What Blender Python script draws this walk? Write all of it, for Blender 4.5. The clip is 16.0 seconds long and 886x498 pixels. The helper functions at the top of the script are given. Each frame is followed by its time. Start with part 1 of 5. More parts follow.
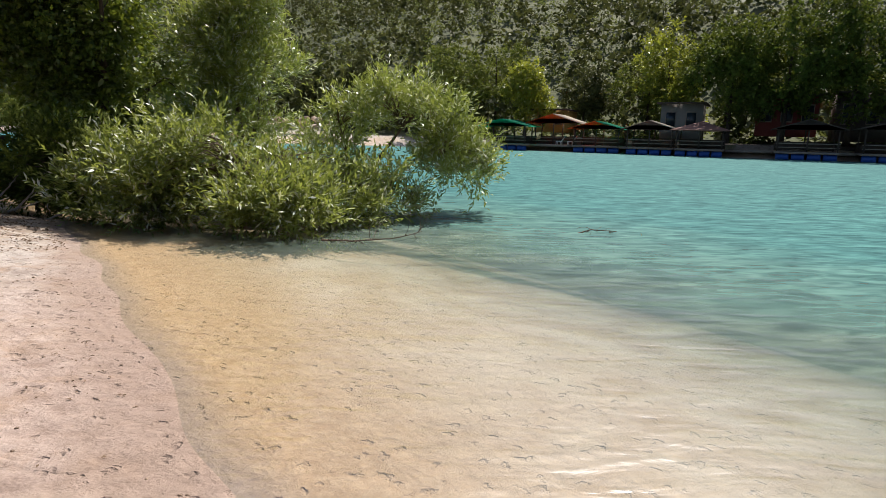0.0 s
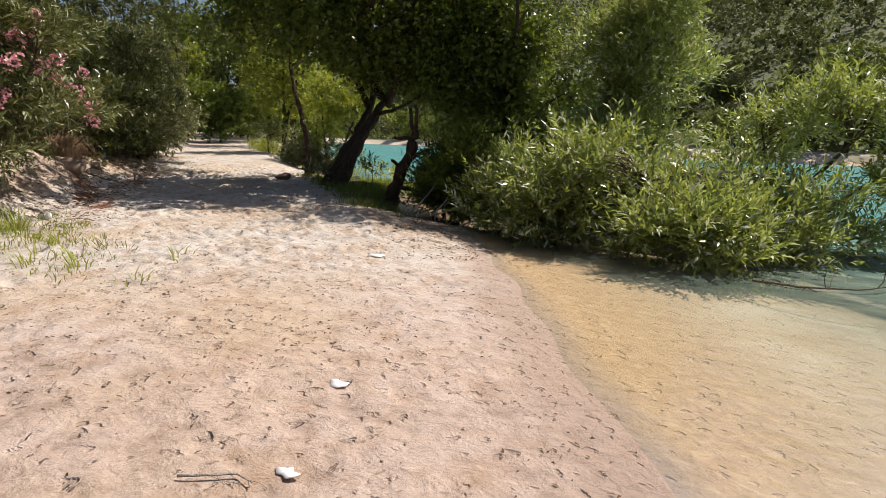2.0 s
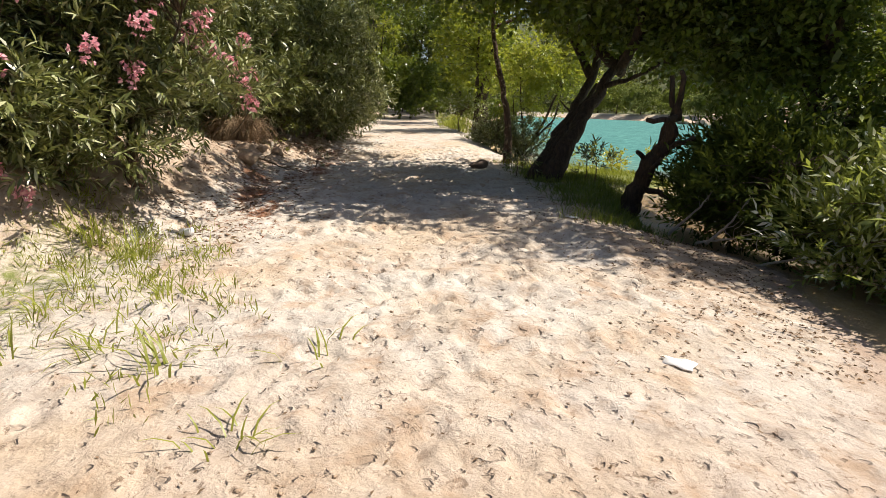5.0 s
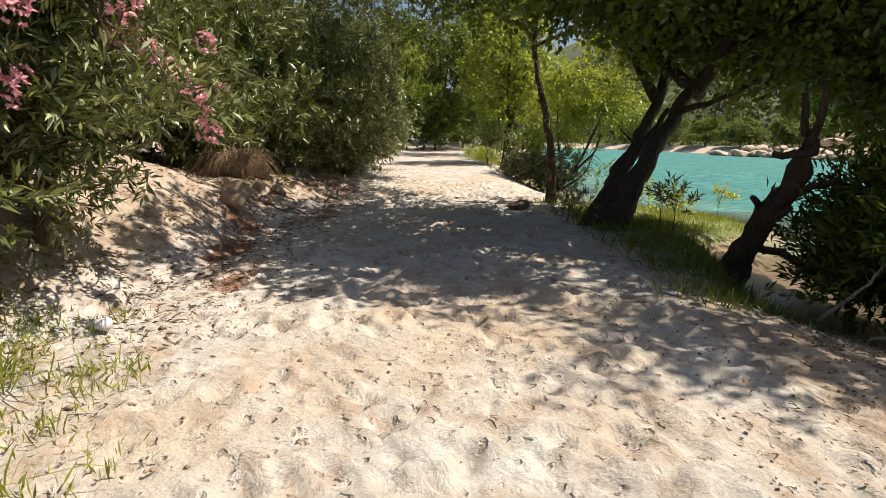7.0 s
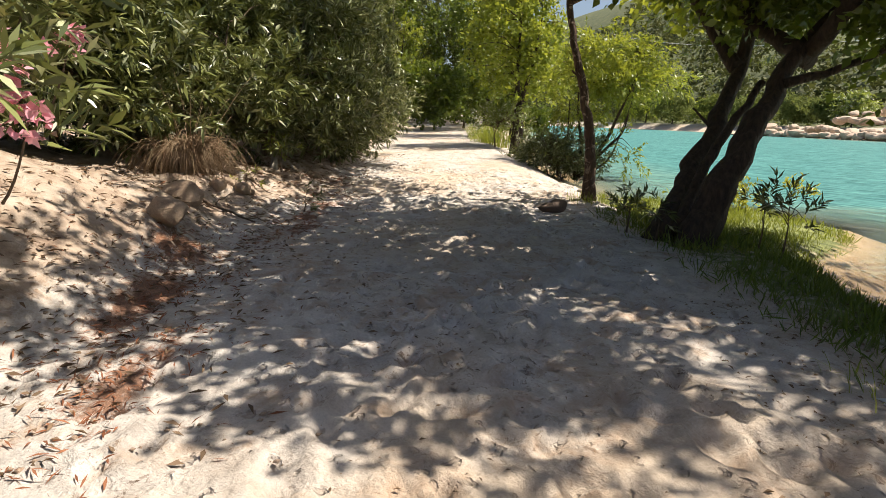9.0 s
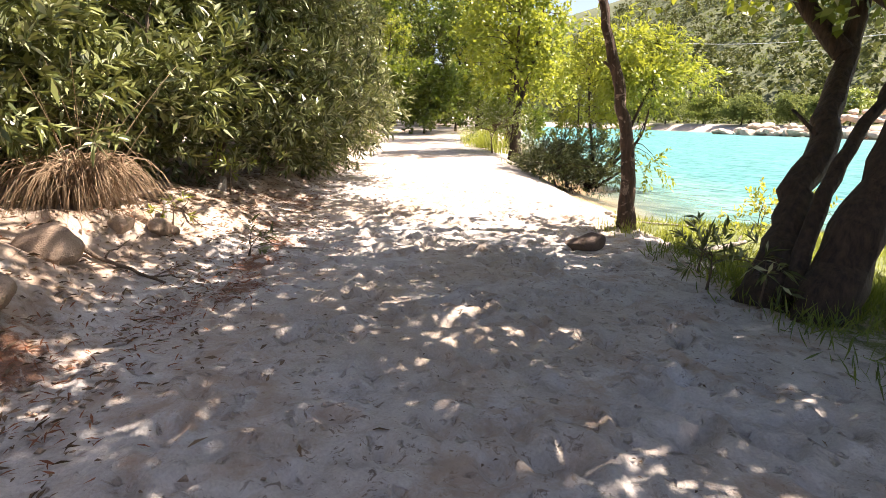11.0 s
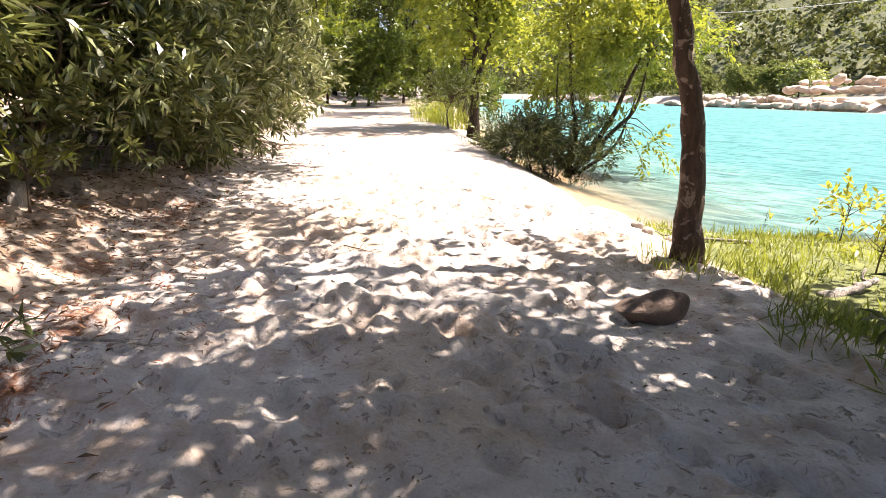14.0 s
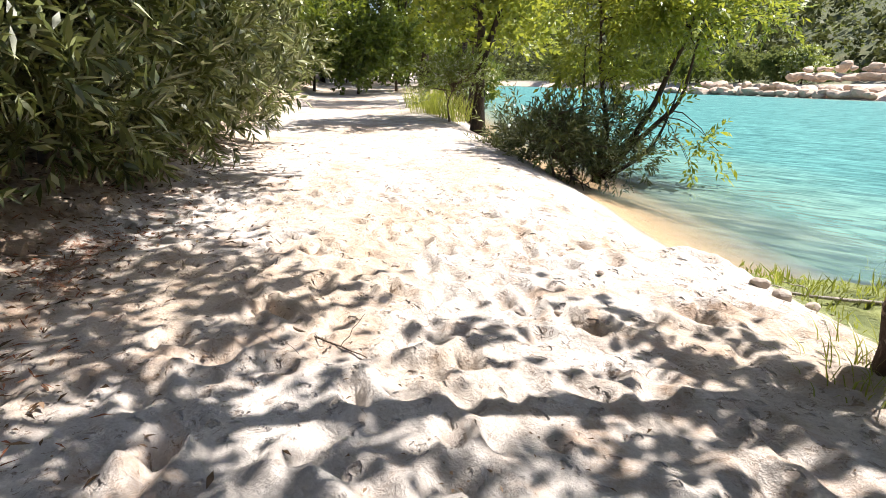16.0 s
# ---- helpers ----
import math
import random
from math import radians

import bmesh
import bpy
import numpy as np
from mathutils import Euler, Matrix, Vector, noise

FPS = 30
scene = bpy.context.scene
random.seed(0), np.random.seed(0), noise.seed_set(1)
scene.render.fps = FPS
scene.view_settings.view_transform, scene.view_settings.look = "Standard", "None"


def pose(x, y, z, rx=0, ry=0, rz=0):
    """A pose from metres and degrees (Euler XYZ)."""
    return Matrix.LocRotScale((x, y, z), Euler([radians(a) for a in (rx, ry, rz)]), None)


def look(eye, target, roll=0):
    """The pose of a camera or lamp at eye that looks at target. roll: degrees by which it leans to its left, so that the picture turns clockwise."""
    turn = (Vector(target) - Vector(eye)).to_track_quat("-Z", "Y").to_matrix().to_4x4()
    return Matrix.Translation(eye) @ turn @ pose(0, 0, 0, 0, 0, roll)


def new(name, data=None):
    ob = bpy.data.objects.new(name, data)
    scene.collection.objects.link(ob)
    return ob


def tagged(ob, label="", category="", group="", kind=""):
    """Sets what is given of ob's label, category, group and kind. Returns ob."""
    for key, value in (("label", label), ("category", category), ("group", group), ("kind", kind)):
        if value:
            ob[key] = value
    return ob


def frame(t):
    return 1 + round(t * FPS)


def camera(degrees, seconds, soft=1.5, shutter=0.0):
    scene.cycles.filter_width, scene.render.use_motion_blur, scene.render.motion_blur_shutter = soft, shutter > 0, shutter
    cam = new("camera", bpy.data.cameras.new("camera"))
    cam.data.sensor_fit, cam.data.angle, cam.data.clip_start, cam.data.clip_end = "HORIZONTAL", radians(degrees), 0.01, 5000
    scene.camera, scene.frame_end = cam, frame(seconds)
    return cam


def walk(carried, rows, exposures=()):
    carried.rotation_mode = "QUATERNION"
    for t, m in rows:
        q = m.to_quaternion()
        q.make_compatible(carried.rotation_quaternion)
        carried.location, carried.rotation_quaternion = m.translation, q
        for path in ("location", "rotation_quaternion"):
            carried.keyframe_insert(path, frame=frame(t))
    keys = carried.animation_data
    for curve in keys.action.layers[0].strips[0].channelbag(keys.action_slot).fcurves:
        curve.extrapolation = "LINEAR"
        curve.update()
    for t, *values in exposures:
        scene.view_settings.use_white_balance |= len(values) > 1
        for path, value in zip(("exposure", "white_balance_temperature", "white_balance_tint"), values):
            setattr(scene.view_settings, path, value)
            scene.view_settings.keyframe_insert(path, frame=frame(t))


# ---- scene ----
cam = camera(74.1, 16.0, 0.6)
METRES, EYE, TILT, LEAN, TURN = 18.5, 1.5, -0.75, 1.83, 0.0
ROWS = [
    (0.0, 0.0, 0.0, 0.0, 0.57, -10.38, -3.11),
    (0.5, -0.0111, -0.0009, 0.0014, 2.47, -7.72, -3.29),
    (1.0, -0.032, 0.0109, -0.0003, 12.54, -7.16, -3.42),
    (1.5, -0.0499, 0.0255, -0.0021, 23.66, -8.84, -3.26),
    (2.0, -0.0715, 0.0444, -0.0031, 32.87, -10.91, -3.31),
    (2.5, -0.0976, 0.0626, -0.0036, 39.96, -8.5, -3.44),
    (3.0, -0.1223, 0.0817, -0.0034, 43.82, -10.48, -3.08),
    (3.5, -0.1475, 0.1023, -0.0017, 46.76, -11.92, -3.08),
    (6.0, -0.2823, 0.2004, -0.0003, 51.21, -15.3, -2.65),
    (6.5, -0.3095, 0.2188, -0.0013, 52.16, -15.12, -2.69),
    (7.0, -0.3356, 0.2389, -0.0026, 52.5, -11.58, -2.52),
    (7.5, -0.3651, 0.2608, -0.0039, 52.38, -14.12, -2.47),
    (8.0, -0.3968, 0.2801, -0.004, 52.52, -12.52, -2.54),
    (10.5, -0.5378, 0.3673, -0.0002, 51.31, -15.56, -2.26),
    (11.0, -0.5643, 0.3921, -0.001, 51.06, -13.41, -1.94),
    (11.5, -0.5902, 0.4141, 0.0025, 49.1, -10.7, -2.3),
    (12.0, -0.6147, 0.4309, 0.0025, 47.19, -12.55, -2.21),
    (12.5, -0.6378, 0.4489, 0.0008, 47.06, -12.53, -2.08),
    (13.0, -0.6612, 0.4651, -0.0049, 46.43, -14.84, -2.12),
    (13.5, -0.6804, 0.4859, -0.0089, 45.5, -18.83, -1.93),
    (14.0, -0.7048, 0.5074, -0.0077, 46.06, -15.82, -1.97),
    (14.5, -0.7275, 0.5232, -0.0096, 45.54, -17.79, -2.08),
    (15.0, -0.7487, 0.5447, -0.012, 45.37, -18.13, -1.89),
    (15.5, -0.7767, 0.5627, -0.0098, 45.81, -15.4, -2.07),
    (16.0, -0.8026, 0.5828, -0.0087, 45.22, -17.02, -2.05),
]
EXPOSURES = [(0.0, 0.3, 6250, 15), (2.0, 0.3, 6450, 15), (3.5, 0.5, 6900, 14), (6.0, 0.6, 6600, 11), (8.0, 0.5, 6600, 10), (10.5, 1.65, 6700, 20), (11.5, 1.95, 6700, 23), (12.5, 1.92, 6700, 25), (14.5, 1.65, 6500, 21), (15.5, 1.3, 6200, 16), (16.0, 1.2, 6100, 16)]
walk(cam, [(t, pose(0, 0, EYE, TILT, LEAN, TURN) @ pose(METRES * x, METRES * y, METRES * z, 90 + pitch, roll, yaw)) for t, x, y, z, yaw, pitch, roll in ROWS], EXPOSURES)

# ---- world and sun ----
SUN_AZ, SUN_EL = math.atan2(0.45, 0.89), radians(57)   # clockwise from +y
world = bpy.data.worlds.new("world")
scene.world = world
world.use_nodes = True
wn = world.node_tree.nodes
sky = wn.new("ShaderNodeTexSky")
sky.sky_type, sky.sun_disc = "NISHITA", False
sky.sun_elevation, sky.sun_rotation = SUN_EL, SUN_AZ
sky.air_density, sky.dust_density = 1.0, 1.8
world.node_tree.links.new(sky.outputs["Color"], wn["Background"].inputs["Color"])
wn["Background"].inputs["Strength"].default_value = 0.065
sun_data = bpy.data.lights.new("sun", "SUN")
sun_data.energy, sun_data.angle, sun_data.color = 5.0, radians(0.55), (1.0, 0.94, 0.83)
sun = new("sun", sun_data)
to_sun = Vector((math.sin(SUN_AZ) * math.cos(SUN_EL), math.cos(SUN_AZ) * math.cos(SUN_EL), math.sin(SUN_EL)))
sun.matrix_world = look(to_sun * 100, (0, 0, 0))

# ---- materials ----
def mat_base(name):
    m = bpy.data.materials.new(name)
    m.use_nodes = True
    return m, m.node_tree.nodes, m.node_tree.links, m.node_tree.nodes["Principled BSDF"]


def ramp(nodes, links, fac, stops):
    r = nodes.new("ShaderNodeValToRGB")
    el = r.color_ramp.elements
    while len(el) < len(stops):
        el.new(0.5)
    for e, (p, c) in zip(el, stops):
        e.position, e.color = p, (*c, 1)
    links.new(fac, r.inputs["Fac"])
    return r.outputs["Color"]


def noise_node(nodes, links, scale, detail=4, rough=0.55, vec=None, dist=0.0):
    n = nodes.new("ShaderNodeTexNoise")
    n.inputs["Scale"].default_value, n.inputs["Detail"].default_value = scale, detail
    n.inputs["Roughness"].default_value, n.inputs["Distortion"].default_value = rough, dist
    if vec is not None:
        links.new(vec, n.inputs["Vector"])
    return n.outputs["Fac"]


def mix_col(nodes, links, fac, a, b, mode="MIX"):
    m = nodes.new("ShaderNodeMix")
    m.data_type, m.blend_type = "RGBA", mode
    for sock, val in ((m.inputs[0], fac), (m.inputs[6], a), (m.inputs[7], b)):
        if isinstance(val, (int, float)):
            sock.default_value = val
        elif isinstance(val, tuple):
            sock.default_value = (*val, 1)
        else:
            links.new(val, sock)
    return m.outputs[2]


def calc(nodes, links, op, a, b=0.0, clamp=False):
    m = nodes.new("ShaderNodeMath")
    m.operation, m.use_clamp = op, clamp
    for sock, val in zip(m.inputs, (a, b)):
        if isinstance(val, (int, float)):
            sock.default_value = val
        else:
            links.new(val, sock)
    return m.outputs[0]


def bump(nodes, links, height, strength, dist, target):
    b = nodes.new("ShaderNodeBump")
    b.inputs["Strength"].default_value, b.inputs["Distance"].default_value = strength, dist
    links.new(height, b.inputs["Height"])
    links.new(b.outputs["Normal"], target.inputs["Normal"])
    return b


def object_coords(nodes):
    return nodes.new("ShaderNodeTexCoord").outputs["Object"]


def plain(name, colour, rough=0.6, metal=0.0, vary=0.25, scale=6.0, bumps=0.15):
    """Paint, wood, stone or cloth with stains at two scales and a little relief."""
    m, nodes, links, b = mat_base(name)
    co = object_coords(nodes)
    big, fine = noise_node(nodes, links, scale, 3, vec=co), noise_node(nodes, links, scale * 9, 5, vec=co)
    both = calc(nodes, links, "ADD", calc(nodes, links, "MULTIPLY", big, 0.6), calc(nodes, links, "MULTIPLY", fine, 0.4))
    dark = tuple(c * (1 - vary) for c in colour)
    light = tuple(min(1, c * (1 + vary * 0.8)) for c in colour)
    links.new(ramp(nodes, links, both, [(0.3, dark), (0.7, light)]), b.inputs["Base Color"])
    b.inputs["Roughness"].default_value, b.inputs["Metallic"].default_value = rough, metal
    bump(nodes, links, fine, bumps, 0.02, b)
    return m


def leaf_mat(name, dark, light, through_colour, share=0.38, rough=0.42, pale=None):
    """Leaves: each blade has a shade of its own, gloss above and light coming through."""
    m, nodes, links, b = mat_base(name)
    g = nodes.new("ShaderNodeNewGeometry")
    co = object_coords(nodes)
    patch = noise_node(nodes, links, 1.1, 2, vec=co)
    mixv = calc(nodes, links, "ADD", calc(nodes, links, "MULTIPLY", g.outputs["Random Per Island"], 0.6), calc(nodes, links, "MULTIPLY", patch, 0.4))
    col = ramp(nodes, links, mixv, [(0.15, dark), (0.85, light)])
    if pale:
        col = mix_col(nodes, links, calc(nodes, links, "GREATER_THAN", g.outputs["Random Per Island"], 0.86), col, pale)
    links.new(col, b.inputs["Base Color"])
    b.inputs["Roughness"].default_value = rough
    b.inputs["Specular IOR Level"].default_value = 0.12 if rough >= 0.6 else 0.5
    tr = nodes.new("ShaderNodeBsdfTranslucent")
    links.new(mix_col(nodes, links, 0.55, col, through_colour), tr.inputs["Color"])
    ms = nodes.new("ShaderNodeMixShader")
    ms.inputs[0].default_value = share
    links.new(b.outputs[0], ms.inputs[1])
    links.new(tr.outputs[0], ms.inputs[2])
    links.new(ms.outputs[0], nodes["Material Output"].inputs["Surface"])
    return m


def bark_mat(name, dark, light, flecks=None):
    m, nodes, links, b = mat_base(name)
    co = object_coords(nodes)
    mp = nodes.new("ShaderNodeMapping")
    mp.inputs["Scale"].default_value = (1, 1, 0.22)
    links.new(co, mp.inputs["Vector"])
    ridges = noise_node(nodes, links, 22, 6, 0.65, mp.outputs[0], 0.4)
    col = ramp(nodes, links, ridges, [(0.32, dark), (0.68, light)])
    if flecks:
        f = ramp(nodes, links, noise_node(nodes, links, 9, 5, 0.65, co, 0.8), [(0.56, (0, 0, 0)), (0.60, (0.9, 0.9, 0.9))])
        col = mix_col(nodes, links, f, col, flecks)
    links.new(col, b.inputs["Base Color"])
    b.inputs["Roughness"].default_value = 0.85
    bump(nodes, links, ridges, 1.0, 0.05, b)
    return m


def attr(nodes, name):
    a = nodes.new("ShaderNodeAttribute")
    a.attribute_name = name
    return a.outputs["Fac"]


def ground_mat():
    m, nodes, links, b = mat_base("sandy_ground")
    co = object_coords(nodes)
    big, mid, fine = noise_node(nodes, links, 0.45, 5, 0.6, co), noise_node(nodes, links, 4.0, 6, 0.6, co, 0.2), noise_node(nodes, links, 60, 4, 0.6, co)
    pink = ramp(nodes, links, mid, [(0.3, (0.34, 0.245, 0.19)), (0.46, (0.50, 0.38, 0.31)), (0.72, (0.60, 0.475, 0.40))])
    pale = ramp(nodes, links, mid, [(0.28, (0.38, 0.34, 0.30)), (0.48, (0.56, 0.515, 0.46)), (0.72, (0.67, 0.63, 0.575))])
    sand = mix_col(nodes, links, attr(nodes, "pale"), pink, pale)
    sand = mix_col(nodes, links, ramp(nodes, links, big, [(0.45, (0, 0, 0)), (0.62, (0.55, 0.55, 0.55))]), sand, (0.52, 0.38, 0.24))
    sand = mix_col(nodes, links, 0.45, sand, ramp(nodes, links, fine, [(0.25, (0.6, 0.58, 0.56)), (0.75, (1.15, 1.15, 1.15))]), "MULTIPLY")
    where = ramp(nodes, links, noise_node(nodes, links, 1.3, 4, 0.6, co), [(0.36, (0, 0, 0)), (0.56, (1, 1, 1))])
    specks = ramp(nodes, links, noise_node(nodes, links, 15, 5, 0.75, co, 0.8), [(0.57, (0, 0, 0)), (0.63, (1, 1, 1))])
    sand = mix_col(nodes, links, calc(nodes, links, "MULTIPLY", calc(nodes, links, "MULTIPLY", specks, where), 0.8), sand, (0.15, 0.095, 0.06))
    stain = ramp(nodes, links, noise_node(nodes, links, 2.6, 7, 0.68, co, 0.4), [(0.5, (0, 0, 0)), (0.66, (0.7, 0.7, 0.7))])
    sand = mix_col(nodes, links, stain, sand, (0.40, 0.27, 0.175))
    broken = noise_node(nodes, links, 9, 8, 0.75, co, 0.6)
    cells = nodes.new("ShaderNodeTexVoronoi")
    cells.inputs["Scale"].default_value = 7.5
    bent_co = nodes.new("ShaderNodeMix")
    bent_co.data_type, bent_co.blend_type = "RGBA", "ADD"
    bent_co.inputs[0].default_value = 0.16
    links.new(co, bent_co.inputs[6])
    warp = nodes.new("ShaderNodeTexNoise")
    warp.inputs["Scale"].default_value, warp.inputs["Detail"].default_value = 11, 3
    links.new(co, warp.inputs["Vector"])
    links.new(warp.outputs["Color"], bent_co.inputs[7])
    links.new(bent_co.outputs[2], cells.inputs["Vector"])
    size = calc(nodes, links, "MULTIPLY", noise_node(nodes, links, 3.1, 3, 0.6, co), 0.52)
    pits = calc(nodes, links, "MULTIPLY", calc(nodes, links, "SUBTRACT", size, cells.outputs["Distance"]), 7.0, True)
    # Dark colour in the pits: dried mud, and painted shade of the dimples.
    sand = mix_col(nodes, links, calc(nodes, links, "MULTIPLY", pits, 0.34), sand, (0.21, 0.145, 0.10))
    soil = ramp(nodes, links, mid, [(0.3, (0.20, 0.13, 0.085)), (0.5, (0.42, 0.32, 0.235)), (0.72, (0.56, 0.47, 0.38))])
    sand = mix_col(nodes, links, ramp(nodes, links, calc(nodes, links, "ADD", calc(nodes, links, "MULTIPLY", attr(nodes, "soil"), 0.5), broken), [(0.62, (0, 0, 0)), (0.86, (1, 1, 1))]), sand, soil)
    sand = mix_col(nodes, links, attr(nodes, "wet"), sand, (0.36, 0.26, 0.20))
    litter = ramp(nodes, links, noise_node(nodes, links, 45, 5, 0.7, co, 1.0), [(0.3, (0.10, 0.045, 0.022)), (0.7, (0.36, 0.17, 0.09))])
    col = mix_col(nodes, links, ramp(nodes, links, calc(nodes, links, "ADD", calc(nodes, links, "MULTIPLY", attr(nodes, "litter"), 0.5), broken), [(0.78, (0, 0, 0)), (0.92, (0.9, 0.9, 0.9))]), sand, litter)
    grass = ramp(nodes, links, mid, [(0.3, (0.09, 0.11, 0.03)), (0.7, (0.22, 0.24, 0.07))])
    col = mix_col(nodes, links, ramp(nodes, links, calc(nodes, links, "ADD", calc(nodes, links, "MULTIPLY", attr(nodes, "grass"), 0.5), broken), [(0.72, (0, 0, 0)), (0.88, (1, 1, 1))]), col, grass)
    bed = ramp(nodes, links, noise_node(nodes, links, 0.5, 5, 0.6, co, 0.8), [(0.40, (0.66, 0.47, 0.31)), (0.62, (0.78, 0.62, 0.48))])
    bed = mix_col(nodes, links, attr(nodes, "silt"), bed, ramp(nodes, links, broken, [(0.35, (0.50, 0.31, 0.16)), (0.65, (0.66, 0.45, 0.27))]))
    col = mix_col(nodes, links, attr(nodes, "bed"), col, bed)
    wild = ramp(nodes, links, noise_node(nodes, links, 0.35, 6, 0.7, co), [(0.35, (0.045, 0.06, 0.02)), (0.55, (0.10, 0.115, 0.04)), (0.74, (0.16, 0.15, 0.07))])
    col = mix_col(nodes, links, attr(nodes, "wild"), col, wild)
    links.new(col, b.inputs["Base Color"])
    b.inputs["Roughness"].default_value = 0.92
    h = calc(nodes, links, "SUBTRACT", calc(nodes, links, "ADD", calc(nodes, links, "MULTIPLY", mid, 0.6), calc(nodes, links, "MULTIPLY", broken, 0.26)), calc(nodes, links, "MULTIPLY", pits, 0.22))
    bump(nodes, links, h, 0.9, 0.13, b)
    return m


def water_mat():
    """River water: clear at the edge, milky turquoise where it is deep, with a rippled shine."""
    m, nodes, links, b = mat_base("river_water")
    co = object_coords(nodes)
    mp = nodes.new("ShaderNodeMapping")
    mp.inputs["Rotation"].default_value = (0, 0, radians(-12))
    mp.inputs["Scale"].default_value = (0.5, 1.6, 1)
    links.new(co, mp.inputs["Vector"])
    small, wide = noise_node(nodes, links, 4.0, 3, 0.5, mp.outputs[0], 0.7), noise_node(nodes, links, 1.3, 3, 0.55, mp.outputs[0], 0.5)
    h = calc(nodes, links, "ADD", calc(nodes, links, "MULTIPLY", small, 0.3), calc(nodes, links, "MULTIPLY", wide, 0.7))
    depth = attr(nodes, "depth")
    body = nodes.new("ShaderNodeBsdfDiffuse")
    streak = noise_node(nodes, links, 0.25, 3, 0.6, mp.outputs[0])
    teal = ramp(nodes, links, calc(nodes, links, "ADD", calc(nodes, links, "MULTIPLY", streak, 0.4), calc(nodes, links, "MULTIPLY", depth, 0.25)), [(0.15, (0.36, 0.38, 0.28)), (0.36, (0.17, 0.33, 0.28)), (0.7, (0.085, 0.25, 0.238))])
    # Light and dark of the ripples are painted into the body colour by these two multiplies.
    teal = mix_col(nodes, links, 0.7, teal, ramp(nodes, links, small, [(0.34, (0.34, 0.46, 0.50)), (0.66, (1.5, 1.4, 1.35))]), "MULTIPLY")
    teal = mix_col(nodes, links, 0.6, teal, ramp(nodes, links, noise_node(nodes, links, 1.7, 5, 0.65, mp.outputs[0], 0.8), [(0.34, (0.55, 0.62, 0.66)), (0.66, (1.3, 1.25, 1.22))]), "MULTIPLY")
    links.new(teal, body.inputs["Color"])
    clear = nodes.new("ShaderNodeBsdfTransparent")
    clear.inputs["Color"].default_value = (0.95, 0.97, 0.94, 1)
    murk = nodes.new("ShaderNodeMixShader")
    fac = calc(nodes, links, "SUBTRACT", 1.0, calc(nodes, links, "POWER", 0.22, depth), True)
    links.new(fac, murk.inputs[0])
    links.new(clear.outputs[0], murk.inputs[1])
    links.new(body.outputs[0], murk.inputs[2])
    shine = nodes.new("ShaderNodeBsdfGlossy")
    shine.inputs["Roughness"].default_value = 0.22
    bp = bump(nodes, links, h, 0.7, 0.06, shine)
    bump(nodes, links, h, 1.0, 0.13, body)
    fr = nodes.new("ShaderNodeFresnel")
    fr.inputs["IOR"].default_value = 1.33
    links.new(bp.outputs[0], fr.inputs["Normal"])
    top = nodes.new("ShaderNodeMixShader")
    links.new(calc(nodes, links, "MULTIPLY", fr.outputs[0], 0.19), top.inputs[0])
    links.new(murk.outputs[0], top.inputs[1])
    links.new(shine.outputs[0], top.inputs[2])
    links.new(top.outputs[0], nodes["Material Output"].inputs["Surface"])
    nodes.remove(b)
    return m


M_GROUND, M_WATER = ground_mat(), water_mat()
M_BARK_DARK = bark_mat("dark_bark", (0.02, 0.013, 0.008), (0.085, 0.054, 0.034))
M_BARK_PLANE = bark_mat("flaking_bark", (0.04, 0.022, 0.014), (0.15, 0.085, 0.052), (0.38, 0.27, 0.19))
M_TWIG = bark_mat("twig_bark", (0.06, 0.04, 0.025), (0.20, 0.14, 0.09))
M_DRIFT = bark_mat("bleached_wood", (0.25, 0.21, 0.17), (0.48, 0.43, 0.37))
M_PLANE = leaf_mat("broad_leaves", (0.038, 0.066, 0.010), (0.17, 0.225, 0.036), (0.36, 0.42, 0.028), 0.28, 0.4)
M_LIME = leaf_mat("young_leaves", (0.110, 0.163, 0.024), (0.266, 0.312, 0.042), (0.525, 0.520, 0.038), 0.45)
M_WILLOW = leaf_mat("willow_leaves", (0.085, 0.125, 0.028), (0.42, 0.48, 0.13), (0.55, 0.62, 0.08), 0.33, 0.36, (0.66, 0.68, 0.58))
# The last, pale colour paints bright glints onto some oleander leaves.
M_OLEANDER = leaf_mat("oleander_leaves", (0.032, 0.048, 0.014), (0.26, 0.28, 0.085), (0.28, 0.29, 0.045), 0.14, 0.34, (0.44, 0.46, 0.26))
M_FAR = leaf_mat("far_leaves", (0.070, 0.104, 0.023), (0.220, 0.256, 0.053), (0.275, 0.300, 0.038), 0.3, 0.6)
# Leaf colour darkened to stand in for deep shade, on far trees and thicket.
M_SHADE = leaf_mat("shaded_leaves", (0.035, 0.055, 0.012), (0.13, 0.17, 0.03), (0.25, 0.30, 0.03), 0.22, 0.65)
M_PINE = leaf_mat("pine_needles", (0.049, 0.065, 0.025), (0.139, 0.143, 0.049), (0.150, 0.160, 0.038), 0.2, 0.6)
M_SCRUB = leaf_mat("scrub_leaves", (0.08, 0.11, 0.03), (0.20, 0.235, 0.068), (0.34, 0.38, 0.09), 0.3, 0.65)
M_GRASS = leaf_mat("grass_blades", (0.12, 0.145, 0.022), (0.33, 0.35, 0.06), (0.48, 0.53, 0.06), 0.4)
M_DRY = leaf_mat("dry_grass", (0.26, 0.17, 0.10), (0.50, 0.37, 0.24), (0.5, 0.36, 0.2), 0.25, 0.7)
M_PETAL = leaf_mat("pink_petals", (0.72, 0.25, 0.33), (0.90, 0.53, 0.58), (0.95, 0.5, 0.55), 0.35)
M_STONE = plain("pale_stone", (0.42, 0.35, 0.29), 0.85, 0, 0.35, 3, 0.5)
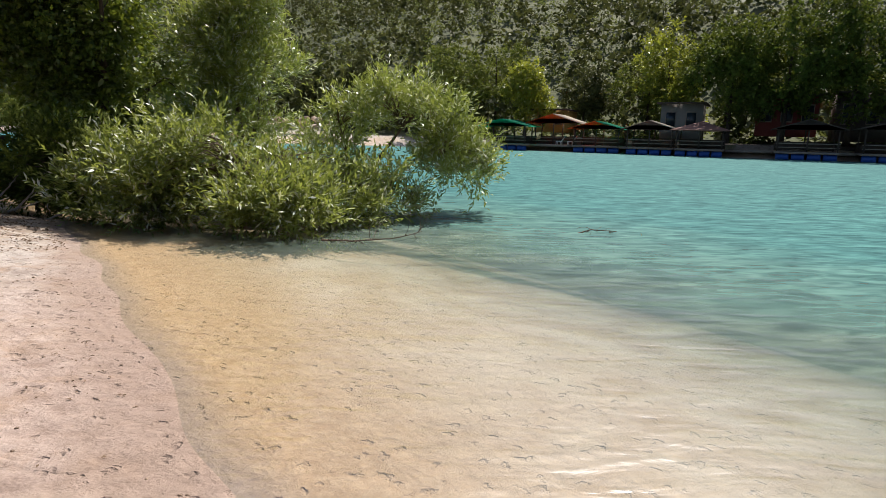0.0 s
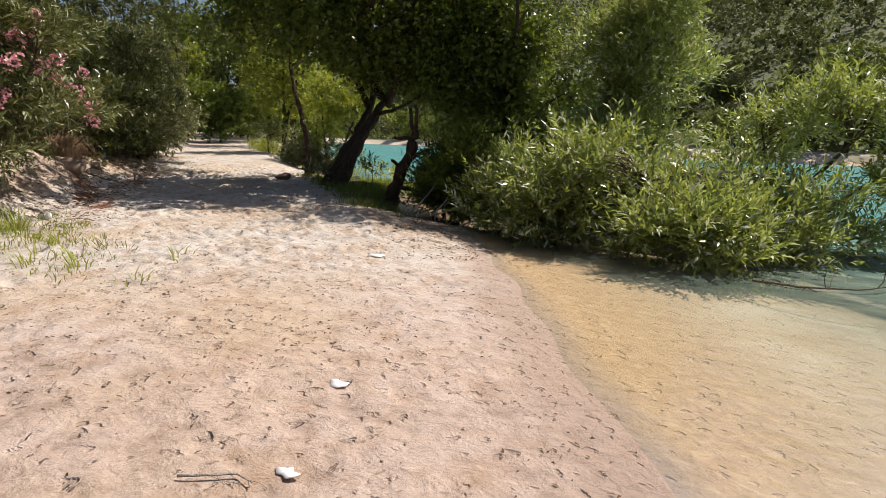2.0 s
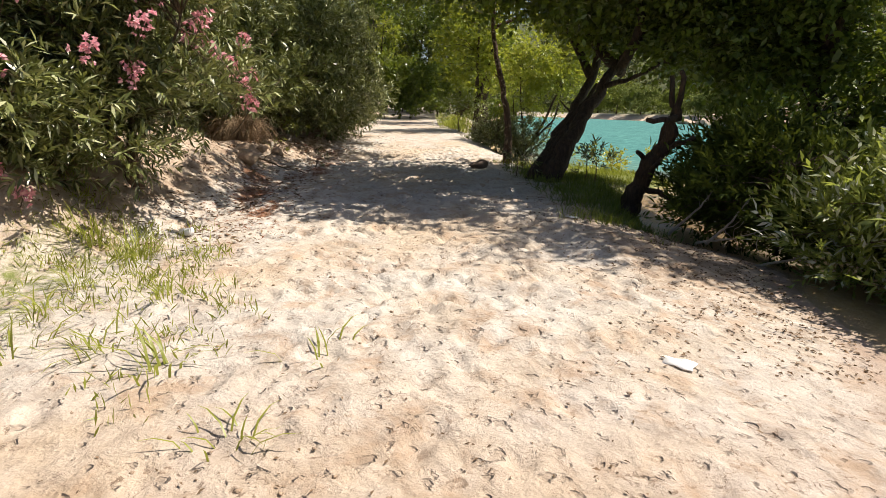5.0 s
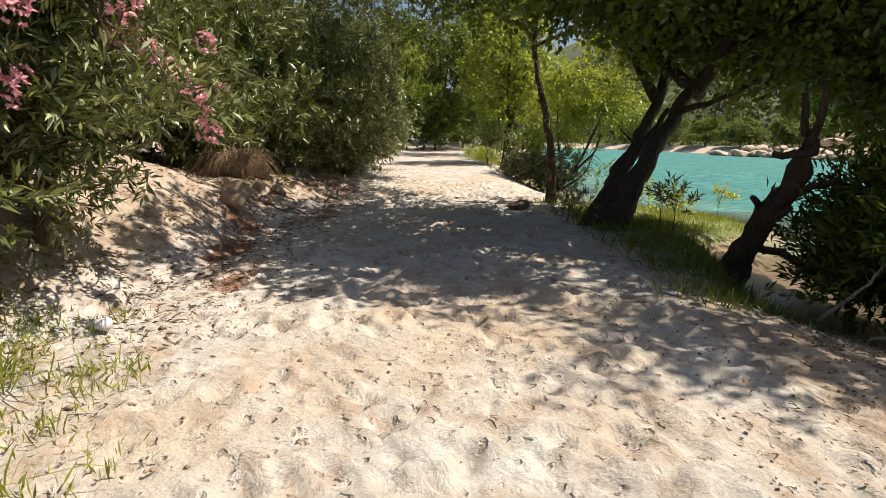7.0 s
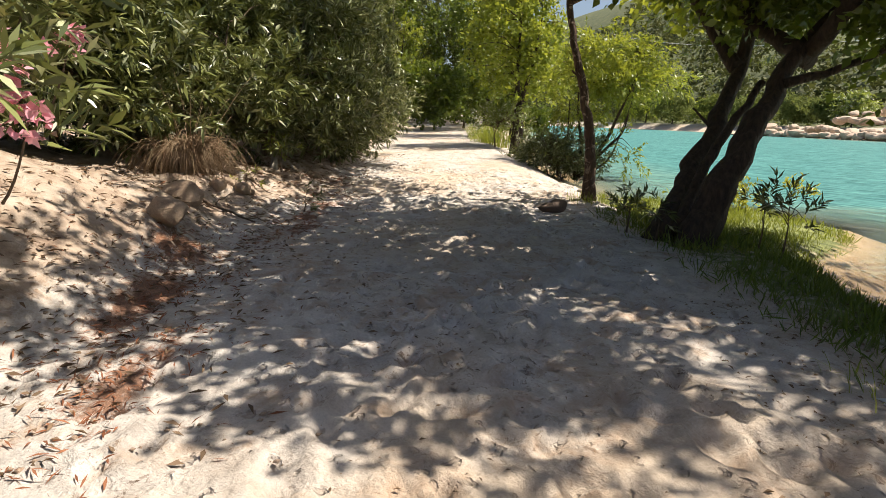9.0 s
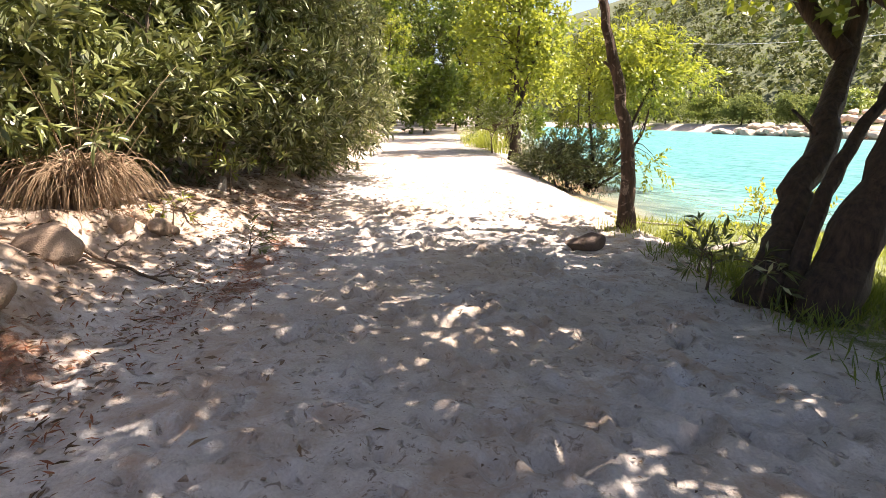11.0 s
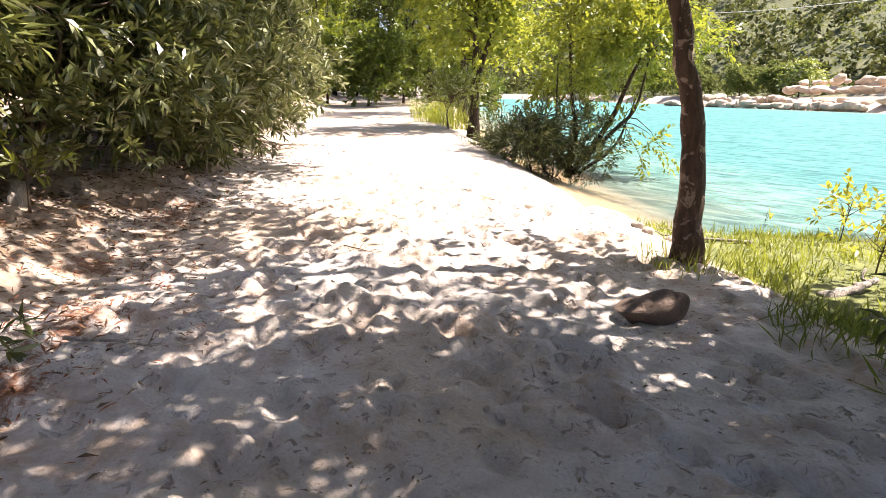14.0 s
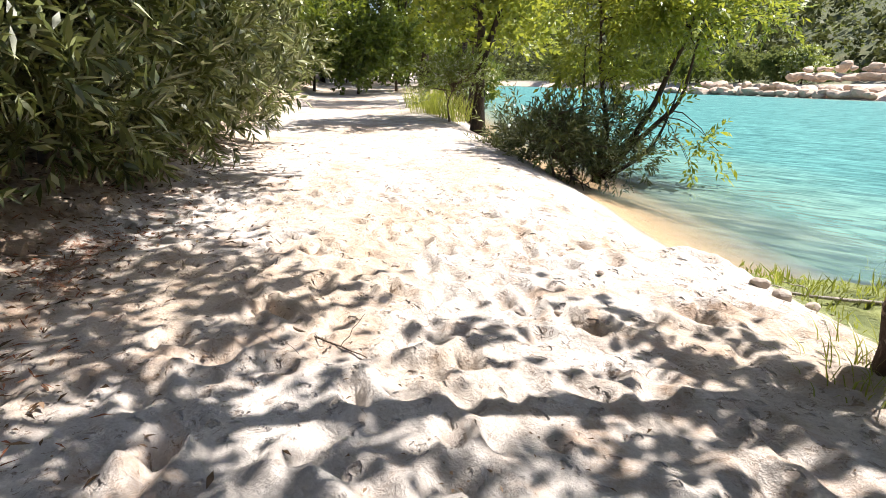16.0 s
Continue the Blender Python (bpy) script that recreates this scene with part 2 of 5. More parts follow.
M_ROCK = plain("brown_stone", (0.14, 0.095, 0.068), 0.8, 0, 0.4, 5, 0.5)

M_SOIL = plain("dry_soil", (0.36, 0.26, 0.18), 0.95, 0, 0.4, 9, 0.8)
M_BOULDER = plain("pale_boulder", (0.52, 0.40, 0.30), 0.9, 0, 0.35, 1.2, 0.6)
M_YELLOW = leaf_mat("yellow_leaves", (0.22, 0.24, 0.03), (0.45, 0.42, 0.05), (0.6, 0.58, 0.06), 0.45)
M_DEADLEAF = leaf_mat("dead_leaves", (0.07, 0.045, 0.028), (0.28, 0.19, 0.12), (0.3, 0.18, 0.08), 0.15, 0.8)
M_RUST = leaf_mat("rust_needles", (0.14, 0.05, 0.025), (0.34, 0.15, 0.08), (0.4, 0.15, 0.06), 0.15, 0.8)
M_WHITE = plain("white_plastic", (0.78, 0.77, 0.75), 0.5, 0, 0.1)
M_BARREL = plain("blue_plastic", (0.02, 0.10, 0.42), 0.45, 0, 0.3)
M_GREEN = leaf_mat("green_awning", (0.03, 0.36, 0.24), (0.05, 0.44, 0.30), (0.08, 0.70, 0.45), 0.75, 0.7)
M_ORANGE = leaf_mat("orange_awning", (0.60, 0.16, 0.06), (0.70, 0.22, 0.08), (0.95, 0.36, 0.12), 0.75, 0.7)
M_CREAM = leaf_mat("cream_awning", (0.70, 0.64, 0.54), (0.78, 0.72, 0.62), (0.9, 0.82, 0.7), 0.6, 0.7)
M_BROWNROOF = plain("brown_roof", (0.26, 0.13, 0.10), 0.8, 0, 0.25, 2)
M_WOODGREY = plain("grey_planks", (0.30, 0.25, 0.20), 0.85, 0, 0.35, 2)
M_WOODDARK = plain("dark_timber", (0.07, 0.05, 0.04), 0.85, 0, 0.35, 2)
M_PLASTER = plain("grey_plaster", (0.24, 0.22, 0.20), 0.9, 0, 0.15, 1)
M_REDWALL = plain("red_boards", (0.20, 0.035, 0.028), 0.8, 0, 0.2, 1)
M_OCHRE = plain("ochre_plaster", (0.55, 0.33, 0.10), 0.9, 0, 0.15, 1)
M_GLASS = plain("dark_window_glass", (0.03, 0.04, 0.05), 0.08, 0, 0.2, 1, 0.02)


# ---- mesh helpers ----
class Geo:
    """Collects vertices and faces of one mesh."""

    def __init__(self):
        self.v, self.f, self.n = [], [], 0

    def add(self, verts, faces):
        verts, faces = np.asarray(verts, float).reshape(-1, 3), np.asarray(faces, int)
        self.v.append(verts)
        self.f.append(faces + self.n)
        self.n += len(verts)
        return self

    def box(self, lo, hi):
        x0, y0, z0 = lo
        x1, y1, z1 = hi
        v = [(x0, y0, z0), (x1, y0, z0), (x1, y1, z0), (x0, y1, z0), (x0, y0, z1), (x1, y0, z1), (x1, y1, z1), (x0, y1, z1)]
        return self.add(v, [(3, 2, 1, 0), (4, 5, 6, 7), (0, 1, 5, 4), (1, 2, 6, 5), (2, 3, 7, 6), (3, 0, 4, 7)])

    def tube(self, pts, radii, sides=8, rough=0.0, seed=0):
        """A tapered round limb along the points."""
        pts = np.asarray(pts, float)
        k = len(pts)
        tan = np.gradient(pts, axis=0)
        tan /= np.linalg.norm(tan, axis=1)[:, None] + 1e-9
        ref = np.array([0.31, 0.95, 0.05]) if abs(tan[:, 2]).mean() > 0.6 else np.array([0.0, 0.0, 1.0])
        e1 = np.cross(tan, ref)
        e1 /= np.linalg.norm(e1, axis=1)[:, None] + 1e-9
        e2 = np.cross(tan, e1)
        a = np.arange(sides) * 2 * np.pi / sides
        r = np.asarray(radii, float)[:, None] * np.ones(sides)
        if rough:
            g = np.random.default_rng(seed)
            r = r * (1 + rough * (g.random((k, sides)) - 0.5) + rough * 0.8 * np.sin(2 * a + np.linspace(0, 3, k)[:, None]))
        ring = pts[:, None] + r[..., None] * (np.cos(a)[None, :, None] * e1[:, None] + np.sin(a)[None, :, None] * e2[:, None])
        i, j = np.meshgrid(np.arange(k - 1), np.arange(sides), indexing="ij")
        jn = (j + 1) % sides
        q = np.stack([i * sides + j, i * sides + jn, (i + 1) * sides + jn, (i + 1) * sides + j], -1).reshape(-1, 4)
        self.add(ring.reshape(-1, 3), q)
        base = self.n - k * sides
        self.v.append(np.array([pts[0], pts[-1]]))
        self.n += 2
        t = np.arange(sides)
        tn = (t + 1) % sides
        self.f.append(np.stack([base + tn, base + t, np.full(sides, self.n - 2)], -1))
        last = base + (k - 1) * sides
        self.f.append(np.stack([last + t, last + tn, np.full(sides, self.n - 1)], -1))
        return self

    def mesh(self, name, mat, offset=(0, 0, 0), smooth=False):
        me = bpy.data.meshes.new(name)
        v = np.concatenate(self.v) - np.asarray(offset, float)
        loops = np.concatenate([f.reshape(-1) for f in self.f])
        sizes = np.concatenate([np.full(len(f), f.shape[1]) for f in self.f])
        me.vertices.add(len(v))
        me.vertices.foreach_set("co", v.astype(np.float32).ravel())
        me.loops.add(len(loops))
        me.loops.foreach_set("vertex_index", loops.astype(np.int32))
        me.polygons.add(len(sizes))
        me.polygons.foreach_set("loop_start", np.concatenate([[0], np.cumsum(sizes)[:-1]]).astype(np.int32))
        if smooth:
            me.polygons.foreach_set("use_smooth", np.ones(len(sizes), bool))
        me.update(calc_edges=True)
        if mat:
            me.materials.append(mat)
        return me


def thing(name, loc, label, category, group="", kind=""):
    ob = new(name)
    ob.location = loc
    return tagged(ob, label, category, group, kind)


def root_place(ob):
    while ob.parent:
        ob = ob.parent
    return Vector(ob.location)


def part(name, geo, mat, parent, label="", smooth=True):
    """One mesh under a thing or a part; the vertices are given in the world."""
    ob = new(name, geo.mesh(name, mat, root_place(parent), smooth))
    ob.parent = parent
    return tagged(ob, label)


def solo(name, geo, mat, loc, label, category, group="", kind="", smooth=True):
    """A thing of one mesh; the vertices are given in the world."""
    ob = new(name, geo.mesh(name, mat, loc, smooth))
    ob.location = loc
    return tagged(ob, label, category, group, kind)


def unit(a):
    return a / (np.linalg.norm(a, axis=-1, keepdims=True) + 1e-9)


def smoothstep(x):
    x = np.clip(x, 0, 1)
    return x * x * (3 - 2 * x)


def wobble(x, y, seed=0, waves=7, size=1.0):
    """Soft uneven relief from a few crossing waves, about -1 to 1."""
    g = np.random.default_rng(seed)
    out = 0
    for _ in range(waves):
        a, w, p = g.random() * 6.28, (0.5 + 1.5 * g.random()) / size, g.random() * 6.28
        out = out + np.sin((x * np.cos(a) + y * np.sin(a)) * w + p)
    return out / waves * 1.6


# ---- the ground: one sheet with beach, river bed, banks and hill ----
WATER = -0.13
FAR = 65.0


def along(x, y):
    """Distance along the path and to its landward side."""
    return -0.8 * x + 0.6 * y, -0.6 * x - 0.8 * y


def back(s, n):
    return -0.8 * s - 0.6 * n, 0.6 * s - 0.8 * n


SHORE = np.array([(-60, 16), (-10, 2.6), (0, -0.6), (2.2, -1.32), (5.5, -2.36), (9, -3.36), (11.3, -3.95), (12.1, -3.85), (13.4, -3.2), (15, -3.7), (17.2, -4.1), (18.5, -5.6), (20, -6.6), (22.2, -6.2), (22.7, -4.4), (22.95, -2.95), (25.3, -3.15), (30, -3.4), (36, -3.5), (50, -5), (80, -9), (200, -30), (600, -90)])
LEVEL = np.array([(-60, 0.0), (0, 0.0), (7, 0.03), (12, 0.15), (14, 0.2), (21, 0.22), (28, 0.4), (37, 0.62), (50, 0.9), (78, 1.5), (200, 4), (600, 4)])
BANK = np.array([(-60, 10), (0, 7), (8, 4.6), (11, 3.0), (14, 2.6), (20, 2.35), (25, 2.15), (36, 2.2), (80, 2.6), (600, 3)])
BEACH = np.array([(-60, 3.0), (8, 3.0), (12, 2.0), (14, 0.9), (20, 1.0), (23, 1.6), (40, 1.8), (600, 3)])


def ground_z(x, y):
    x, y = np.asarray(x, float), np.asarray(y, float)
    s, n = along(x, y)
    shore, level, bank, beach = (np.interp(s, t[:, 0], t[:, 1]) for t in (SHORE, LEVEL, BANK, BEACH))
    d = n - shore - 0.06 * wobble(x, y, 51, 7, 0.35)
    rise = np.clip(d / beach, 0, 1)
    land = WATER + (level - WATER) * (1 - (1 - rise) ** 1.7)
    lawn = smoothstep((s - 17) / 2) * (1 - smoothstep((s - 22.5) / 0.6)) * smoothstep((-2.4 - n) / 0.8)
    land = land * (1 - lawn) + (WATER + 0.16 * np.clip(d / 2, 0, 1)) * lawn
    b = n - bank
    land = land + np.interp(s, [15.5, 20.5], [0.8, 0.35]) * smoothstep(b / 1.5) + 0.16 * np.clip(b - 1.0, 0, 60) + smoothstep(b / 1.0) * (0.14 * wobble(x, y, 5, 7, 0.45) + 0.08 * wobble(x, y, 6, 9, 0.17))
    out = np.clip(-d, 0, None)
    bed = WATER - np.interp(s, [-60, 9, 16, 600], [0.07, 0.07, 0.30, 0.30]) * out - 0.02 * np.clip(out - 2.2, 0, 14) ** 2
    z = np.where(d > 0, land, np.maximum(bed, -4))
    q, a = 0.45 * x + 0.89 * y - FAR, 0.89 * x - 0.45 * y
    q = q + 1.2 * wobble(a, a * 0.3, 8, 5, 6.0) + 9 * np.exp(-((a + 62) / 16) ** 2)
    ridge = 51 + 30 * smoothstep((a + 30) / 50) + 42 * smoothstep((-a - 100) / 250) + 5 * wobble(x, y, 3, 6, 40)
    far = np.where(q > 0, 0.5 * np.clip(q, 0, 2.4) + ridge * np.sin(np.clip((q - 9) / 190, 0, 1) * np.pi / 2) * smoothstep((q - 4) / 25), 0.4 * q) + WATER
    return np.where(q > -12, np.maximum(z, far), z)


def axis(fine_lo, fine_hi, step, end, grow=1.09):
    mid = list(np.arange(fine_lo, fine_hi + step / 2, step))
    up, down, w = [mid[-1]], [mid[0]], step
    while up[-1] < end:
        w *= grow
        up.append(up[-1] + w)
        down.append(down[-1] - w)
    return np.array(down[:0:-1] + mid + up[1:])


def sheet(name, S, N, height, mat, label, attrs, kind="structure"):
    s, n = np.meshgrid(S, N, indexing="ij")
    x, y = back(s, n)
    z = height(x, y, s, n)
    k, l = s.shape
    i, j = np.meshgrid(np.arange(k - 1), np.arange(l - 1), indexing="ij")
    q = np.stack([i * l + j, i * l + j + 1, (i + 1) * l + j + 1, (i + 1) * l + j], -1).reshape(-1, 4)
    geo = Geo().add(np.stack([x, y, z], -1).reshape(-1, 3), q)
    ob = tagged(new(name, geo.mesh(name, mat, (0, 0, 0), True)), label, name, kind=kind)
    for key, fn in attrs.items():
        at = ob.data.attributes.new(key, "FLOAT", "POINT")
        at.data.foreach_set("value", np.asarray(fn(x, y, z, s, n), np.float32).ravel())
    return ob


def trodden(x, y, s, n):
    """Ground with soft hummocks and many footprints on the sand."""
    z = ground_z(x, y)
    near = smoothstep((s + 4) / 2) * (1 - smoothstep((s - 40) / 10)) * smoothstep((n + 6) / 1.5) * (1 - smoothstep((n - 9) / 2))
    dry = smoothstep((z - WATER) / 0.12)
    z = z + near * dry * (0.016 * wobble(x, y, 11, 9, 0.28) + 0.009 * wobble(x, y, 12, 9, 0.1))
    g = np.random.default_rng(4)
    for _ in range(1700):
        fs, fn, fa, size = g.uniform(-1, 26), g.normal(0.0, 1.6), g.normal(0, 0.6), g.uniform(0.6, 1.15)
        k = (abs(s - fs) < 0.35) & (abs(n - fn) < 0.35)
        if not k.any():
            continue
        ds, dn = s[k] - fs, n[k] - fn
        u, v = ds * np.cos(fa) + dn * np.sin(fa), -ds * np.sin(fa) + dn * np.cos(fa)
        r = ((u / 0.13) ** 2 + (v / 0.065) ** 2) / size ** 2
        deep = 0.28 + 1.05 * min(1.0, max(0.0, (fs - 7) / 5))
        z[k] += dry[k] * size * deep * (-0.036 * np.exp(-r ** 1.5) + 0.015 * np.exp(-(np.sqrt(r) - 1.6) ** 2 * 4))
    return z


def surface_z(x, y):
    """Height of the trodden ground at one place."""
    x, y = np.array([x], float), np.array([y], float)
    return float(trodden(x, y, *along(x, y))[0])


def litter_mask(x, y, z, s, n):
    strip = np.exp(-((n - 2.45 - 0.3 * np.sin(s * 0.9)) / 0.55) ** 2) * smoothstep((s - 11) / 3) * (1 - smoothstep((s - 22) / 4)) * (0.62 + 0.6 * wobble(x, y, 23, 9, 0.2))
    under = 0.42 * smoothstep((n - 2.9) / 0.9) * smoothstep((s - 15) / 5)
    return np.clip(np.maximum(strip, under), 0, 1.1)


def grass_mask(x, y, z, s, n):
    lawn = smoothstep((s - 16.5) / 2) * (1 - smoothstep((s - 22.7) / 0.5)) * smoothstep((-2.5 - n) / 0.6)
    foot = smoothstep((s - 12.5) / 1) * (1 - smoothstep((s - 18) / 1)) * smoothstep((-2.1 - n) / 0.6) * 0.7
    weeds = np.exp(-((s - 9.5) / 3.2) ** 2 - ((n - 3.4) / 0.9) ** 2) * 0.6
    return np.clip(np.maximum(np.maximum(lawn, foot), weeds), 0, 1)


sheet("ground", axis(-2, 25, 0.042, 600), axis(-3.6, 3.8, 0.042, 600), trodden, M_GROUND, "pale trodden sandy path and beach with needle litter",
      {"litter": litter_mask, "grass": grass_mask, "pale": lambda x, y, z, s, n: smoothstep((s - 4.5) / 5.5) * 0.93,
       "soil": lambda x, y, z, s, n: np.maximum(smoothstep((n - np.interp(s, BANK[:, 0], BANK[:, 1]) - 0.1) / 0.9) * smoothstep((s - 9) / 3), 0.9 * np.exp(-((s - 11.8) / 2.6) ** 2) * smoothstep((-1.5 - n) / 1.0)),
       "silt": lambda x, y, z, s, n: 1 - smoothstep((np.interp(s, SHORE[:, 0], SHORE[:, 1]) - n - 0.5 - 0.07 * np.clip(s, 0, 12)) / 2.0),
       "wet": lambda x, y, z, s, n: 0.75 * (1 - smoothstep((z - WATER - 0.016) / 0.055)),
       "bed": lambda x, y, z, s, n: 1 - smoothstep((z - WATER + 0.03) / 0.035),
       "wild": lambda x, y, z, s, n: np.maximum(smoothstep((0.45 * x + 0.89 * y - FAR - 1) / 6), smoothstep((n - 8) / 5))})
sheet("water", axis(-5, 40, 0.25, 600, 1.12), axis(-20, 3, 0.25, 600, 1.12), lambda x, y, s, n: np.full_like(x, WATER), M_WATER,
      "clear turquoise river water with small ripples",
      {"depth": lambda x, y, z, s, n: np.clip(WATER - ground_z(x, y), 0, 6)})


# ---- plants ----
def lump(rng, c, r, count, hollow=0.5, flat=-0.75, ragged=0.6):
    """Places of shoots, gathered into many clumps of an uneven rounded mass, with the way out of each."""
    r = np.asarray(r, float)
    k = max(7, count // 10)
    d = unit(rng.normal(size=(k * 4, 3)))
    d = d[d[:, 2] > flat][:k]
    k = len(d)
    w = sum(np.sin(d @ rng.normal(size=3) * 3.2 + rng.random() * 6) for _ in range(5)) / 5
    rad = (hollow + (1 - hollow) * rng.random(k) ** 0.6) * (1 - ragged / 3 + ragged * w * 1.4 + 0.12 * rng.normal(size=k))
    mid = np.asarray(c) + d * rad[:, None] * r
    size = np.clip(0.125 * r.mean(), 0.08, 0.8) * (0.6 + 0.8 * rng.random(k))
    pick = rng.integers(0, k, count)
    off = rng.normal(size=(count, 3)) * np.array([1, 1, 0.75])
    return mid[pick] + off * size[pick, None], unit(d[pick] + 0.55 * off)


def billow(rng, c, r, count, flat):
    """Breaks a large mass of foliage into smaller rounded masses of uneven size."""
    if count < 220:
        return [(c, r, count)]
    k = 8 + count // 130
    d = unit(rng.normal(size=(k * 4, 3)))
    d = d[d[:, 2] > max(flat, -0.8)][:k]
    size = rng.uniform(0.30, 0.56, len(d))
    share = size ** 2 / (size ** 2).sum()
    mids = np.asarray(c) + d * np.asarray(r) * (rng.uniform(0.5, 0.85, len(d)) * (1.12 - 0.5 * size))[:, None]
    return [(m, np.asarray(r) * z, max(12, int(count * q))) for m, z, q in zip(mids, size, share)]


def shoots(rng, base, ways, length, per, spread, start=0.2, droop=0.0):
    """Leaf places and ways along young shoots."""
    k = len(base)
    L = length * (0.6 + 0.8 * rng.random(k))
    t = np.clip(np.linspace(start, 1, per)[None] + rng.normal(size=(k, per)) * 0.06, 0, 1.05)
    p = base[:, None] + ways[:, None] * (L[:, None] * t)[..., None]
    p[..., 2] -= droop * L[:, None] * t ** 2
    w = np.repeat(ways[:, None], per, 1).copy()
    w[..., 2] -= droop * 1.6 * t
    side = unit(np.cross(w, rng.normal(size=(k, per, 3))))
    ang = spread * (0.7 + 0.6 * rng.random((k, per, 1)))
    return p.reshape(-1, 3), unit(unit(w) * np.cos(ang) + side * np.sin(ang)).reshape(-1, 3)


def blades(rng, p, w, length, width, fold=0.18, level=0.7):
    """A leaf blade, slightly folded and bent, at every place."""
    k = len(p)
    L, W = length * (0.65 + 0.7 * rng.random((k, 1))), width * (0.7 + 0.6 * rng.random((k, 1)))
    up = unit(np.array([0, 0, 1.0]) + rng.normal(size=(k, 3)) * level)
    side = unit(np.cross(w, up))
    nrm = np.cross(side, w)
    mid = p + w * L * 0.45
    v = np.stack([p, mid + side * W / 2 + nrm * W * fold, p + w * L - nrm * L * 0.1, mid - side * W / 2 + nrm * W * fold], 1)
    return Geo().add(v.reshape(-1, 3), np.arange(4 * k).reshape(-1, 4))


def bent(a, b, bow, steps=7, rng=None):
    a, b = np.asarray(a, float), np.asarray(b, float)
    t = np.linspace(0, 1, steps)[:, None]
    p = a + (b - a) * t + np.asarray(bow, float) * (4 * t * (1 - t))
    if rng is not None:
        p[1:-1] += rng.normal(size=(steps - 2, 3)) * 0.03 * np.linalg.norm(b - a)
    return p


def plant(name, base, stems, lumps, leaf, bark, label, category, seed, shoot=0.4, per=7, spread=0.7, size=(0.09, 0.02), droop=0.0,
          start=0.2, lift=0.35, twigs=120, twig_r=0.008, group="", hollow=0.5, flat=-0.75, level=0.7, limb_label=""):
    """A tree or shrub: tapered stems, thin twigs and a crown of single leaves. stems: (points, first radius, last radius); lumps: (centre, radii, shoots)."""
    rng = np.random.default_rng(seed)
    bz = float(ground_z(base[0], base[1])) if len(base) < 3 else base[2]
    o = np.array([base[0], base[1], bz])
    ob = thing(name, tuple(o), label, category, group)
    ends = []
    for k, (pts, r0, r1) in enumerate(stems):
        pts = np.array(pts, float) + o
        fine = np.linspace(0, len(pts) - 1, 4 * len(pts))
        path = np.stack([np.interp(fine, np.arange(len(pts)), pts[:, c]) for c in range(3)], 1)
        for _ in range(2):
            path[1:-1] = (path[:-2] + 2 * path[1:-1] + path[2:]) / 4
        path[1:] += rng.normal(size=(len(path) - 1, 3)) * r0 * 0.12
        rad = np.linspace(r0, r1, len(path))
        if k == 0:
            rad[:3] *= (1.45, 1.2, 1.06)
            path[0, 2] -= 0.1
        part("trunk" if k == 0 else "limb", Geo().tube(path, rad, 10 if r0 > 0.05 else 6, 0.16, seed + k), bark, ob, limb_label)
        ends.append(path[len(path) // 3:])
    nodes = np.concatenate(ends) if ends else o[None]
    P, D = [], []
    for c, r, count in lumps:
        for c1, r1, k1 in billow(rng, c, r, count, flat):
            p, d = lump(rng, np.array(c1) + o, r1, k1, hollow, flat)
            P.append(p)
            D.append(d)
    P, D = np.concatenate(P), np.concatenate(D)
    ways = unit(D + rng.normal(size=D.shape) * 0.5 + np.array([0, 0, lift]))
    if twigs:
        tg = Geo()
        for i in rng.choice(len(P), min(twigs, len(P)), replace=False):
            near = nodes[np.argmin(((nodes - P[i]) ** 2).sum(1) + 0.3 * rng.random(len(nodes)))]
            far_end = P[i] + ways[i] * shoot * 0.5
            tg.tube(bent(near, far_end, (0, 0, 0.1 * np.linalg.norm(far_end - near)), 6, rng), np.linspace(twig_r * 1.6, twig_r * 0.5, 6), 4)
        tagged(part("branchwork", tg, bark, ob), kind="stuff")
    lp, lw = shoots(rng, P, ways, shoot, per, spread, start, droop)
    tagged(part("crown", blades(rng, lp, lw, size[0], size[1], level=level), leaf, ob, smooth=False), kind="stuff")
    return ob


